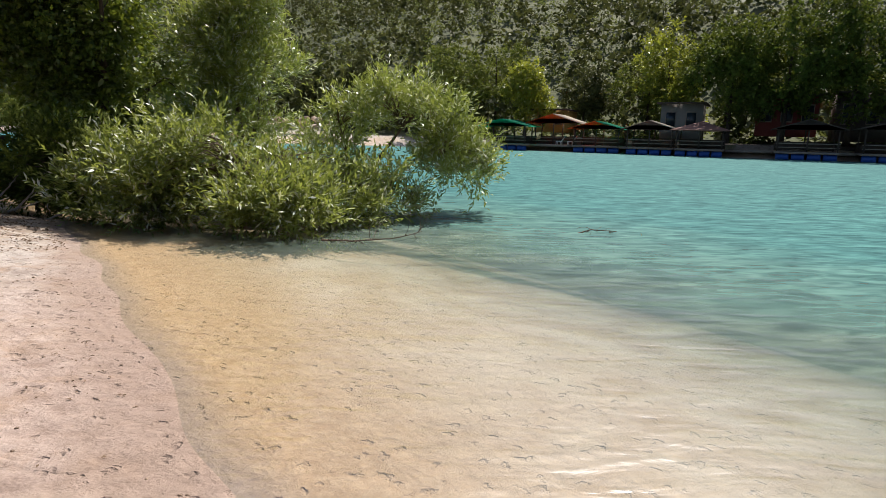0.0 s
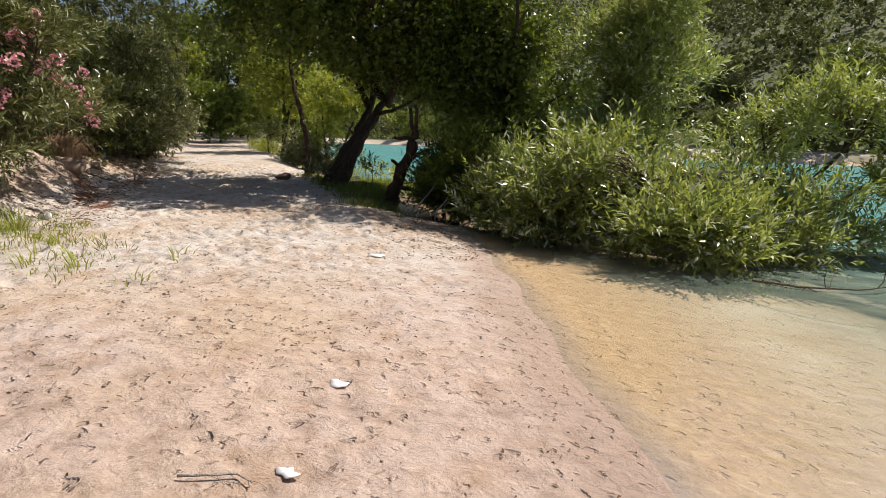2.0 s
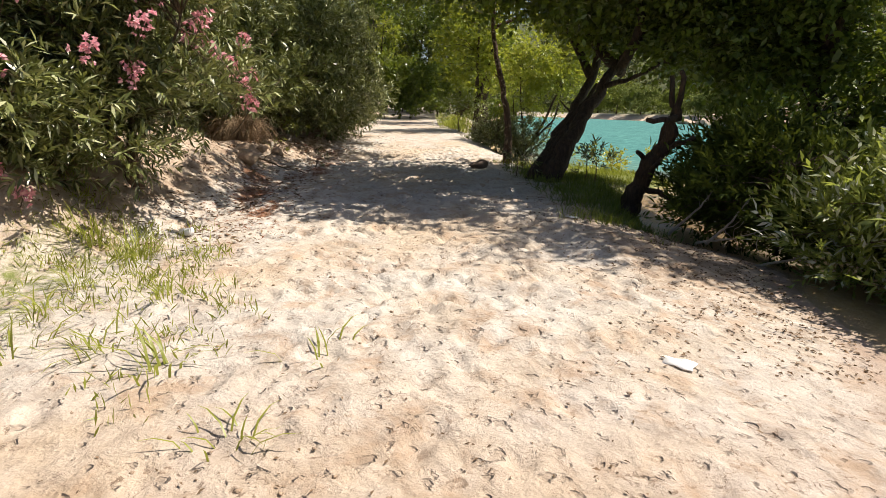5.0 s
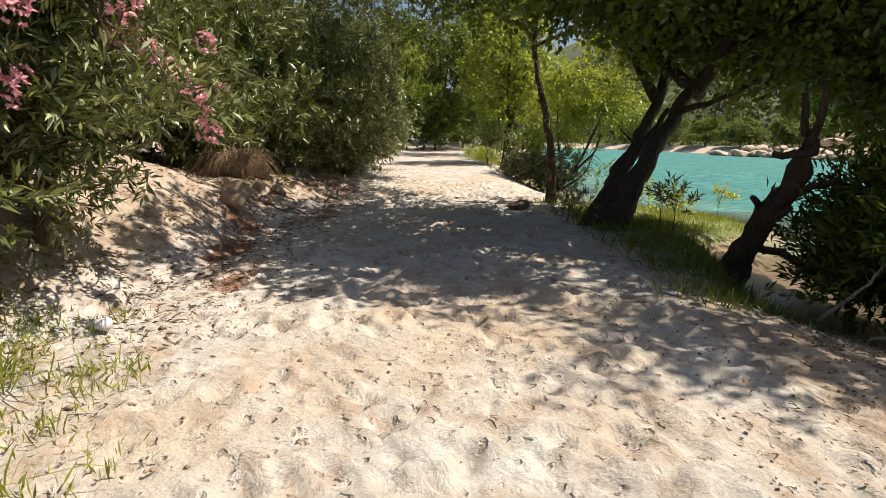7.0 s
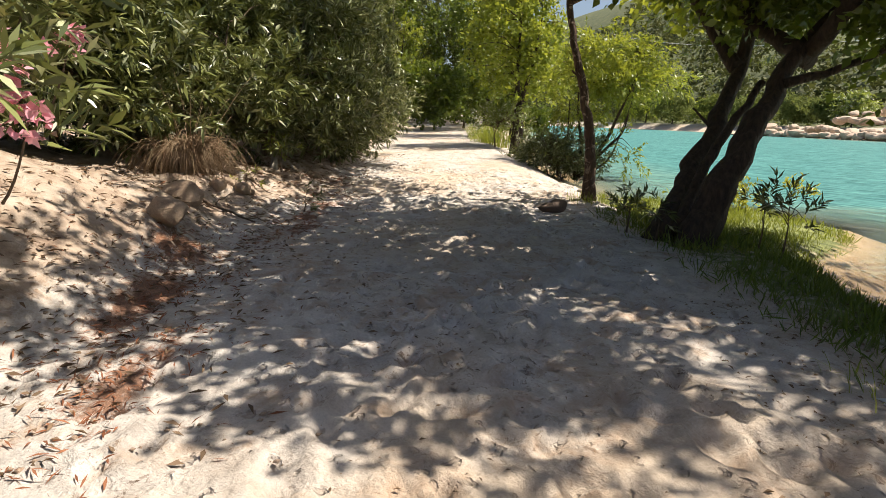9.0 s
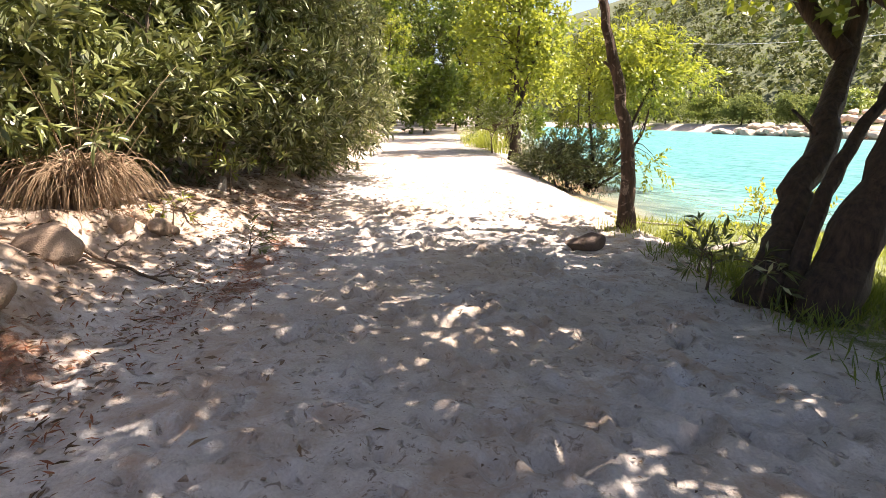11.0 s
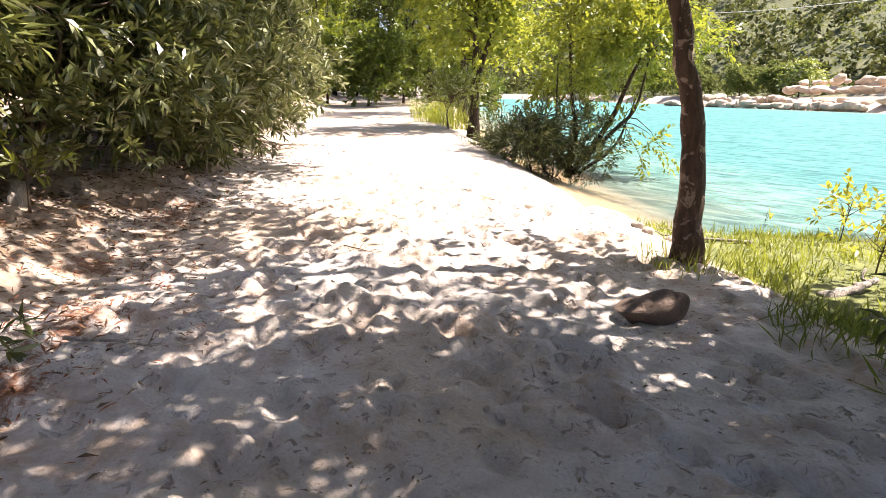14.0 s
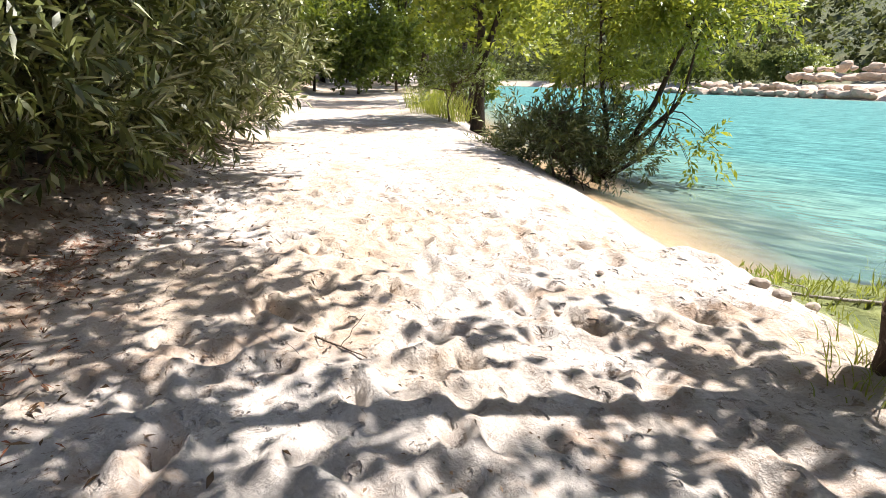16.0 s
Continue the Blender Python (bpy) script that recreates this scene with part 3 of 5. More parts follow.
# broad tree leaning over the bank, its crown shading the path
plant("bank_tree", (-12.43, 12.4), [
    ([(0, 0, 0), (-0.06, 0.42, 0.42), (-0.14, 0.85, 0.85), (-0.26, 1.65, 1.6), (-0.38, 2.3, 2.3), (-0.3, 2.5, 3.6), (0.1, 2.2, 6.0)], 0.185, 0.06),
    ([(0.42, -0.2, -0.25), (0.47, 0.1, 0.35), (0.52, 0.45, 0.9), (0.56, 0.98, 1.6), (0.64, 1.6, 2.3), (1.1, 2.5, 3.4)], 0.22, 0.08),
    ([(0.2, -0.05, 0.1), (0.12, 0.6, 0.9), (0.22, 1.1, 1.5), (0.3, 1.5, 1.95)], 0.07, 0.05),
    ([(0.78, 1.6, 2.2), (0.3, 1.75, 2.5), (-0.35, 2.2, 2.9)], 0.13, 0.09),
    ([(-0.36, 2.1, 2.2), (-0.9, 2.3, 2.8), (-1.5, 2.0, 3.9), (-2.0, 0.8, 4.6)], 0.10, 0.03),
    ([(0.78, 1.6, 2.3), (1.5, 1.2, 3.1), (1.7, 0.2, 3.8), (1.8, -0.6, 4.6), (2.6, -1.0, 5.4)], 0.10, 0.02),
    ([(0.7, 1.2, 1.9), (1.3, 1.5, 2.1), (2.0, 1.6, 2.5), (3.0, 1.4, 3.0)], 0.06, 0.02),
    ([(0.3, 2.3, 3.0), (0.4, 3.4, 3.7), (0.9, 4.6, 4.6)], 0.09, 0.03),
    ([(-0.2, 1.3, 1.35), (-0.32, 1.2, 1.5), (-0.42, 1.15, 1.62)], 0.025, 0.014)],
    [((-0.2, 1.6, 5.9), (3.4, 3.4, 2.0), 720), ((-2.1, 0.1, 4.3), (2.0, 1.9, 1.2), 520), ((-1.6, -0.7, 6.2), (2.0, 1.6, 0.9), 200), ((1.7, 1.5, 4.3), (2.2, 2.0, 1.5), 800), ((0.7, 3.9, 4.6), (2.2, 2.0, 1.5), 500), ((0.9, -0.3, 4.1), (1.7, 1.3, 1.0), 330), ((3.1, 1.7, 2.9), (1.5, 1.3, 1.2), 800), ((4.1, 1.2, 2.3), (1.2, 1.1, 1.0), 600), ((0.4, 1.8, 3.7), (1.9, 1.6, 0.8), 700), ((1.0, 2.6, 3.3), (1.7, 1.3, 0.55), 420), ((2.3, 2.4, 2.9), (1.3, 1.2, 0.6), 380), ((2.5, 1.5, 3.0), (1.3, 1.2, 0.8), 600), ((-1.1, 1.2, 3.9), (1.2, 1.0, 0.6), 300), ((1.5, -1.4, 5.1), (2.0, 1.6, 1.1), 520), ((2.6, -0.6, 5.6), (1.6, 1.3, 1.1), 400), ((-0.2, -0.8, 5.2), (1.6, 1.4, 1.0), 380), ((0.5, -2.1, 5.7), (1.7, 1.4, 0.9), 380), ((3.6, 0.9, 3.9), (1.6, 1.4, 1.1), 500)],
    M_PLANE, M_BARK_DARK, "broad tree with dark leaning trunks and dense green crown", "tree", 1, 0.5, 9, 0.9, (0.135, 0.09), 0.25, 0.15, 0.1, 260, 0.012, hollow=0.35)
# slim tree with flaking bark; its high outer crown is added overhead to shade path and hedge
plant("slim_tree", (-15.1, 14.3), [
    ([(0, 0, 0), (-0.02, 0.02, 0.8), (-0.12, 0.0, 1.5), (-0.38, -0.1, 2.5), (-0.62, -0.1, 3.4), (-0.8, 0.1, 5.5)], 0.1, 0.05),
    ([(-0.26, -0.05, 2.1), (-0.42, -0.15, 2.28)], 0.03, 0.018),
    ([(-0.62, -0.1, 3.4), (0.2, 0.9, 4.0), (1.0, 1.7, 4.3)], 0.05, 0.02), ([(-0.75, 0.0, 4.6), (-1.8, 0.7, 6.2), (-3.6, 1.2, 7.6)], 0.055, 0.02), ([(-0.8, 0.1, 5.2), (-1.5, -0.4, 5.8), (-2.2, -0.8, 6.2), (-3.4, -1.0, 7.6)], 0.045, 0.015)],
    [((-0.9, 0.1, 5.4), (2.3, 2.3, 1.3), 200), ((1.3, 1.9, 3.9), (1.5, 1.5, 0.7), 200), ((-3.6, 1.2, 7.7), (3.0, 2.6, 1.4), 520), ((-3.6, -0.9, 8.0), (2.8, 2.2, 1.2), 150), ((-5.4, 2.6, 7.4), (2.2, 2.0, 1.2), 420)],
    M_LIME, M_BARK_PLANE, "slim tree with flaking brown and cream bark", "tree", 2, 0.5, 6, 0.9, (0.16, 0.13), 0.3, 0.15, 0.05, 70, 0.01, hollow=0.2)

# willow thicket standing in the water's edge
WILLOW = dict(leaf=M_WILLOW, bark=M_TWIG, category="willow", shoot=0.5, per=13, spread=0.65, size=(0.125, 0.034), lift=0.75, start=0.05, group="willows at the water's edge")
plant("willow_shrub", (-3.7, 10.4, -0.15), [([(0, 0, 0), (0.1, -0.2, 0.5), (0.2, -0.3, 1.1)], 0.03, 0.012)],
      [((-0.7, -0.1, 0.75), (1.8, 1.3, 1.0), 1500), ((1.2, 0.2, 0.6), (1.5, 1.3, 0.95), 1000), ((0.7, -0.9, 0.3), (1.3, 0.9, 0.5), 600), ((-1.8, -0.4, 0.4), (1.2, 0.9, 0.6), 500)],
      label="low silvery green willow shrub overhanging the shallows", seed=5, twigs=240, hollow=0.4, **WILLOW)
plant("willow_shrub", (-1.6, 12.4, -0.4), [([(0, 0, 0), (-0.1, 0, 0.8), (0.15, 0.0, 1.4), (0.7, 0.1, 2.1)], 0.06, 0.02), ([(0, 0, 0.3), (0.5, 0.1, 1.0), (1.3, -0.1, 1.7)], 0.05, 0.015), ([(0, 0, 0.3), (-0.5, 0.1, 1.2), (-0.7, 0, 2.2)], 0.04, 0.015)],
      [((0.5, 0.1, 2.2), (1.4, 1.1, 0.6), 560), ((1.75, -0.2, 1.1), (0.75, 0.8, 1.1), 520), ((-0.7, 0.0, 1.4), (0.5, 0.7, 0.8), 160), ((0.2, -0.6, 0.4), (1.4, 0.8, 0.35), 260)],
      label="arching willow shrub with bare inner stems over the water", seed=6, twigs=180, flat=-0.4, **WILLOW)
plant("willow_tree", (-4.7, 13.2, -0.2), [([(0, 0, 0), (0.1, 0.1, 1.2), (0.0, 0, 2.6), (0.2, 0, 4.2)], 0.10, 0.03), ([(0, 0, 0.6), (0.45, 0, 1.8), (0.7, 0.1, 3.4)], 0.06, 0.02), ([(0, 0, 0.9), (-0.5, 0.1, 2.0), (-0.7, 0.1, 3.5)], 0.05, 0.02)],
      [((0.1, 0, 3.0), (1.15, 1.1, 1.2), 1150), ((0.3, 0, 4.1), (0.75, 0.75, 0.65), 420), ((-0.6, 0, 3.7), (0.6, 0.6, 0.6), 260), ((0.0, -0.3, 1.6), (1.35, 1.2, 0.9), 560)],
      label="upright willow tree with silvery shoot tips", seed=7, twigs=200, hollow=0.3, **WILLOW)
# crown masses above z 6 are added out of view to shade the beach edge
plant("bank_tree", (-7.95, 13.4, -0.2), [([(0, 0, 0), (0.1, 0.1, 1.2), (0.3, 0, 2.6), (0.3, -0.3, 4.2), (0.2, -0.6, 6.2)], 0.12, 0.03), ([(0.3, 0, 2.6), (0.8, -0.8, 3.9), (1.2, -1.6, 5.2)], 0.06, 0.02), ([(0.15, 0, 1.6), (0.9, -0.2, 2.2), (1.7, -0.3, 2.7)], 0.05, 0.015)],
      [((0.0, 0, 2.9), (1.7, 1.5, 1.6), 1000), ((0.4, -0.7, 1.2), (1.6, 1.2, 1.0), 760), ((-0.7, 0.3, 4.7), (1.6, 1.5, 1.1), 460), ((-0.1, -0.5, 4.0), (1.5, 1.4, 1.0), 460), ((1.9, -0.8, 6.2), (1.4, 1.3, 0.8), 420), ((0.3, -0.7, 6.7), (2.2, 2.0, 1.1), 520), ((1.6, -0.2, 2.5), (0.8, 0.7, 0.5), 160)],
      M_PLANE, M_BARK_DARK, "dark leafy tree at the water's edge", "tree", 8, 0.5, 9, 0.8, (0.125, 0.065), 0.15, 0.1, 0.3, 160, 0.01, hollow=0.35)
# the next two shrubs carry the thicket's shade in their leaf colour
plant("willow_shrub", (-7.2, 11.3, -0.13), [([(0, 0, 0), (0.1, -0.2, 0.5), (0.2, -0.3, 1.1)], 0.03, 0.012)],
      [((0.1, 0, 0.6), (1.35, 0.95, 0.85), 800), ((1.0, -0.5, 0.4), (1.0, 0.7, 0.6), 400), ((-0.45, 0.1, 0.55), (0.7, 0.7, 0.65), 380)], label="dense shrub with shade-darkened leaves at the end of the beach", seed=9, twigs=300, hollow=0.35, **{**WILLOW, "leaf": M_SHADE})


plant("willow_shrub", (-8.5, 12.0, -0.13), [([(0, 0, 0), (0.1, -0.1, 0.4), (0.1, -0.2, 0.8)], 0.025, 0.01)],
      [((0.1, 0, 0.45), (0.75, 0.6, 0.5), 320), ((0.5, -0.2, 1.0), (0.8, 0.7, 0.6), 320)], label="low shrub with shade-darkened leaves behind the leaning stump", seed=10, twigs=120, hollow=0.35, **{**WILLOW, "leaf": M_SHADE})

# oleanders on the landward bank
OLEANDER = dict(leaf=M_OLEANDER, bark=M_TWIG, category="oleander", per=13, lift=0.45, start=0.4, level=0.5)


def flower_cluster(place, size, rng):
    """A head of pink five-petalled flowers at the end of a shoot."""
    c = np.array(place)
    ob = thing("flower_cluster", tuple(c), "loose cluster of pink oleander flowers on a shoot", "flower", "oleander flowers")
    k = int(16 * size / 0.12)
    heads = c + unit(rng.normal(size=(k, 3)) + np.array([0, 0, 0.4])) * size * (0.3 + 0.7 * rng.random((k, 1)))
    ways = unit(heads - c + rng.normal(size=(k, 3)) * 0.02)
    side = unit(np.cross(ways, rng.normal(size=(k, 3))))
    other = np.cross(ways, side)
    P, W = [], []
    for j in range(5):
        a = j * 2 * np.pi / 5
        P.append(heads)
        W.append(unit(side * np.cos(a) + other * np.sin(a) + ways * 0.5))
    tagged(part("flower_head", blades(rng, np.concatenate(P), np.concatenate(W), 0.045, 0.036, level=1.5), M_PETAL, ob), kind="stuff")
    part("flower_stalk", Geo().tube(bent(c + (-0.45, -0.12, -0.38), c + (0, 0, 0.02), (0, 0, -0.05), 6), np.linspace(0.008, 0.004, 6), 5), M_TWIG, ob)
    return ob


plant("oleander", (-12.45, 4.75), [([(0, 0, 0), (0.05, 0.05, 0.6), (0.1, 0.2, 1.5)], 0.09, 0.03), ([(0.05, 0, 0.2), (0.5, 0.3, 1.1), (0.9, 0.5, 1.9)], 0.04, 0.015), ([(0, 0, 0.2), (-0.5, 0.2, 1.0), (-0.8, 0.3, 2.0)], 0.05, 0.015), ([(0, 0, 0.2), (-0.2, -0.5, 1.0), (-0.2, -0.9, 1.8)], 0.04, 0.015), ([(0, 0.1, 0.1), (0.2, -0.4, 0.9), (0.6, -0.8, 1.9)], 0.04, 0.015)],
      [((0.1, 0.0, 1.75), (1.45, 1.35, 0.95), 1000), ((0.0, -0.3, 2.6), (1.3, 1.3, 0.9), 600), ((0.2, -0.6, 0.75), (1.0, 1.1, 0.4), 260), ((0.5, -0.9, 0.35), (1.2, 1.2, 0.4), 320), ((0.4, 0.2, 1.1), (1.2, 1.1, 0.6), 360), ((-0.6, -1.2, 1.2), (0.9, 0.9, 0.9), 350)],
      label="oleander shrub with clusters of pink flowers", seed=20, twigs=220, shoot=0.34, spread=0.8, size=(0.14, 0.03), hollow=0.4, **OLEANDER)
plant("oleander", (-11.75, 3.0), [([(0, 0, 0), (0.05, 0.05, 0.4), (0.1, 0.1, 0.9)], 0.04, 0.015)], [((0, 0, 0.55), (1.2, 1.0, 0.5), 480), ((0.45, 0.7, 0.35), (0.9, 0.7, 0.35), 260), ((-0.2, -1.3, 0.8), (1.3, 1.1, 0.9), 480)],
      label="low spreading oleander shrub with few flowers", seed=21, twigs=80, shoot=0.34, spread=0.8, size=(0.14, 0.032), hollow=0.4, **OLEANDER)
frng = np.random.default_rng(77)
for fx, fy, fz, fs in [(-11.2, 3.3, 1.0, 0.12), (-11.0, 3.5, 0.75, 0.1), (-11.4, 2.6, 1.15, 0.1)]:
    flower_cluster((fx, fy, fz), fs, frng)
for fx, fy, fz, fs in [(-11.55, 5.75, 2.1, 0.12), (-11.45, 5.9, 1.85, 0.13), (-11.4, 5.95, 1.62, 0.10), (-11.72, 5.05, 1.93, 0.12), (-11.6, 5.35, 2.35, 0.15), (-11.65, 5.6, 2.25, 0.10), (-11.2, 4.6, 1.9, 0.13), (-11.1, 4.2, 2.1, 0.14), (-11.3, 4.9, 2.75, 0.16), (-11.5, 5.3, 2.95, 0.14), (-11.1, 3.6, 2.6, 0.14)]:
    flower_cluster((fx, fy, fz), fs * 1.25, frng)
for fx, fy, fz, fs in [(-11.0, 5.3, 2.5, 0.13), (-10.95, 4.7, 2.4, 0.15), (-11.0, 3.9, 2.9, 0.15), (-11.3, 5.2, 3.1, 0.14), (-11.9, 6.1, 2.4, 0.12), (-10.9, 3.4, 1.9, 0.14), (-11.1, 4.3, 3.2, 0.14), (-12.0, 6.2, 2.0, 0.1)]:
    flower_cluster((fx, fy, fz), fs, frng)
HEDGE = [(16.4, 6.2, 3.4, 1.7), (18.9, 5.9, 3.6, 1.7), (21.2, 4.8, 3.6, 1.8), (23.2, 4.1, 3.8, 1.7), (25.2, 3.65, 3.9, 1.7), (27.2, 3.3, 4.0, 1.8), (29.6, 3.4, 4.4, 1.9), (33.0, 4.0, 4.6, 2.2), (37.5, 4.4, 4.8, 2.4), (13.8, 6.8, 3.4, 1.8), (10.5, 6.8, 3.0, 1.7), (7.2, 8.2, 3.2, 2.0)]
for k, (s, n, h, w) in enumerate(HEDGE):
    x, y = back(s, n)
    plant("oleander", (x, y), [([(0, 0, 0), (0.1, 0.1, 0.9), (0.1, 0.1, h * 0.7)], 0.06, 0.02), ([(0.1, 0, 0.1), (0.7, 0.3, 1.1), (1.0, 0.4, h * 0.6)], 0.04, 0.02)],
          [((0, 0, h * 0.42), (w, w, h * 0.46), 780), ((0.1, 0.1, h * 0.8), (w * 0.8, w * 0.8, h * 0.3), 380), ((0.3, 0.4, h * 0.2), (w * 0.95, w * 0.95, h * 0.24), 280), ((0.45, 0.6, h * 0.36), (w * 0.9, w * 0.9, h * 0.2), 260), ((0, 0, h * 0.45), (w * 0.6, w * 0.6, h * 0.35), 200)],
          label="tall dark green oleander bush on the bank", seed=30 + k, twigs=70, group="oleander hedge", shoot=0.36, spread=0.85, size=(0.19, 0.044), hollow=0.65, flat=-0.95, **OLEANDER)

# trees standing behind the hedge
for k, (s, n, h, w) in enumerate([(2, 13, 9, 2.8), (7, 12, 9, 2.8), (12, 11.5, 10, 3.0), (17, 10.5, 10, 3.0), (22, 9.5, 10.5, 3.0), (27, 8.8, 10.5, 3.0), (33, 8.8, 11, 3.2), (40, 8.5, 12, 3.4), (47, 8, 13, 3.6), (55, 7, 14, 4.0), (66, 3, 16, 5.0), (72, -2, 16, 5.0)]):
    x, y = back(s, n)
    plant("pine_tree", (x, y), [([(0, 0, 0), (0.1, 0.05, h * 0.3), (0.0, 0.1, h * 0.9)], 0.16, 0.04)],
          [((0, 0, h * 0.6), (w, w, h * 0.42), 520), ((0.2, 0.1, h * 0.3), (w * 1.1, w * 1.1, h * 0.25), 320)],
          M_PINE, M_BARK_DARK, "dark pine tree behind the oleander hedge", "tree", 130 + k, 0.55, 9, 0.7, (0.34, 0.095), 0.1, 0.1, 0.3, 0, group="pines behind the hedge")

# trees along the bank ahead
AHEAD = [(-26.0, 23.2, 8.0, 1.9, M_LIME, 620), (-31.5, 29.0, 11, 2.8, M_LIME, 700), (-37, 34, 13, 3.4, M_LIME, 800), (-44, 38, 14, 3.6, M_PLANE, 700), (-50, 41, 13, 3.6, M_PLANE, 700), (-56, 42, 12, 3.8, M_PLANE, 800), (-60, 48, 14, 4.2, M_PLANE, 800), (-63, 43, 14, 4, M_PLANE, 800), (-54, 35, 12, 3.6, M_PLANE, 700), (-47, 31, 9, 2.6, M_LIME, 500)]
for k, (x, y, h, w, m, c) in enumerate(AHEAD):
    low = 0.4 if m is M_LIME else 0.22
    plant("bank_tree", (x, y), [([(0, 0, 0), (0.05, 0.05, h * 0.25), (0.1, 0, h * 0.5), (0, 0.1, h * 0.9)], 0.02 * h, 0.02), ([(0.05, 0, h * 0.2), (0.6, 0.3, h * 0.45), (1.0, 0.4, h * 0.75)], 0.012 * h, 0.015)],
          [((0, 0, h * 0.62), (w, w, h * 0.38), c), ((0.3, 0.3, h * low), (w * 0.95, w * 0.95, h * 0.2), c // 2)],
          m, M_BARK_DARK, "young broad-leaved tree with bright green leaves" if m is M_LIME else "tall dark green tree closing the path", "tree", 50 + k, 0.55, 8, 0.9, (0.17, 0.12) if m is M_LIME else (0.26, 0.18), 0.2, 0.15, 0.1, 50 if m is M_LIME else 0, 0.012)
for k, (sx, nx, h, w) in enumerate([(49, 0.3, 4.5, 2.0), (51, 2.6, 5, 2.4), (52.5, -1.8, 4.5, 2.2), (60, -4.5, 4, 2.8), (63, -1.5, 4.5, 3.0), (66, 1.2, 4.5, 3.2), (57, -6.5, 4, 2.6), (70, -5, 5, 3.4), (73, 0, 5, 3.6), (69, 4.5, 5, 3.2)]):
    x, y = back(sx, nx)
    plant("bank_shrub", (x, y), [([(0, 0, 0), (0.1, 0.1, h * 0.4), (0, 0.1, h * 0.8)], 0.06, 0.02)], [((0, 0, h * 0.45), (w, w, h * 0.45), 520)],
          M_PLANE, M_BARK_DARK, "dense dark green shrub closing the end of the path", "shrub", 170 + k, 0.5, 9, 0.9, (0.24, 0.15), 0.1, 0.15, 0.2, 0, group="shrubs at the path's end", flat=-1)
# many-stemmed shrub at the water's edge ahead
plant("bank_shrub", (-20.75, 20.8, -0.15), [([(0, 0, 0), (0.1, 0.1, 0.9), (-0.2, 0.2, 2.0), (-0.3, 0.2, 3.4)], 0.06, 0.02), ([(0.1, 0, 0), (0.55, 0.5, 0.9), (0.9, 0.9, 2.1), (1.3, 1.3, 3.6)], 0.08, 0.02), ([(0.1, 0, 0), (0.6, 0.3, 0.7), (1.2, 0.7, 1.4), (1.3, 0.9, 2.6)], 0.06, 0.02), ([(0, 0, 0), (-0.3, -0.1, 0.9), (-0.5, 0.1, 2.4)], 0.045, 0.015), ([(0.2, 0.1, 0), (0.8, 0.7, 0.6), (1.1, 0.9, 1.8)], 0.05, 0.015)],
      [((0.3, 0.4, 3.2), (1.7, 1.5, 1.3), 750), ((1.4, 1.4, 3.0), (1.2, 1.2, 1.1), 400), ((-0.3, 0, 2.2), (0.9, 0.9, 0.6), 160), ((1.6, 0.4, 0.7), (0.6, 0.5, 0.5), 26)],
      M_LIME, M_BARK_DARK, "many-stemmed shrub leaning over the turquoise water", "shrub", 61, 0.5, 10, 0.7, (0.13, 0.05), 0.3, 0.1, 0.1, 90, 0.008, hollow=0.3)
plant("bank_shrub", (-21.0, 19.8), [([(0, 0, 0), (-0.2, 0, 0.5), (-0.3, 0.1, 1.0)], 0.02, 0.01)], [((-0.3, 0.2, 0.5), (1.0, 0.9, 0.55), 300), ((-1.4, 1.0, 0.5), (0.9, 0.8, 0.5), 240), ((0.5, 0.8, 0.25), (1.0, 0.7, 0.45), 300), ((0.1, 1.2, 0.8), (0.8, 0.7, 0.6), 160)],
      M_OLEANDER, M_TWIG, "low straggling oleander shrub on the bank edge", "shrub", 62, 0.4, 12, 0.8, (0.15, 0.03), 0, 0.4, 0.4, 60)
plant("bank_shrub", (-26.5, 22.6), [([(0, 0, 0), (-0.1, 0, 0.5), (0.1, 0.1, 1.0)], 0.03, 0.01)], [((0.1, 0.3, 0.9), (1.3, 1.1, 0.9), 420)],
      M_WILLOW, M_TWIG, "grey-green shrub beside the small tree", "shrub", 63, 0.4, 10, 0.7, (0.12, 0.035), 0, 0.2, 0.4, 60)


# ---- grass, weeds and small plants ----
def tuft(name, x, y, count, height, width, mat, label, category, seed, lean=0.5, group="", spread=0.06, z=None):
    """A tuft of arching blades, each of three narrowing pieces."""
    rng = np.random.default_rng(seed)
    o = np.array([x, y, float(ground_z(x, y)) - 0.02 if z is None else z])
    a = rng.random(count) * 6.283
    out = np.stack([np.cos(a), np.sin(a), np.zeros(count)], 1)
    L = height * (0.5 + 0.7 * rng.random((count, 1)))
    ln = lean * (0.3 + rng.random((count, 1)))
    p0 = o + out * spread * rng.random((count, 1)) * 2 + rng.normal(size=(count, 3)) * (spread * 0.5, spread * 0.5, 0)
    side = np.cross(out, (0, 0, 1.0)) * width * 0.32
    rows = []
    for t, w in ((0, 0.8), (0.4, 1.0), (0.75, 0.7), (1.0, 0.08)):
        c = p0 + out * ln * L * t ** 1.6 + np.array([0, 0, 1.0]) * L * (t - 0.55 * ln * t ** 2.4)
        rows += [c - side * w, c + side * w]
    v = np.stack(rows, 1)
    f = np.array([(0, 1, 3, 2), (2, 3, 5, 4), (4, 5, 7, 6)])
    if count <= 30:
        ob = thing(name, tuple(o), label, category, group)
        for one in v:
            part("blade", Geo().add(one, f), mat, ob)
        return ob
    geo = Geo().add(v.reshape(-1, 3), (np.arange(count)[:, None, None] * 8 + f).reshape(-1, 4))
    return solo(name, geo, mat, tuple(o), label, category, group, "stuff")


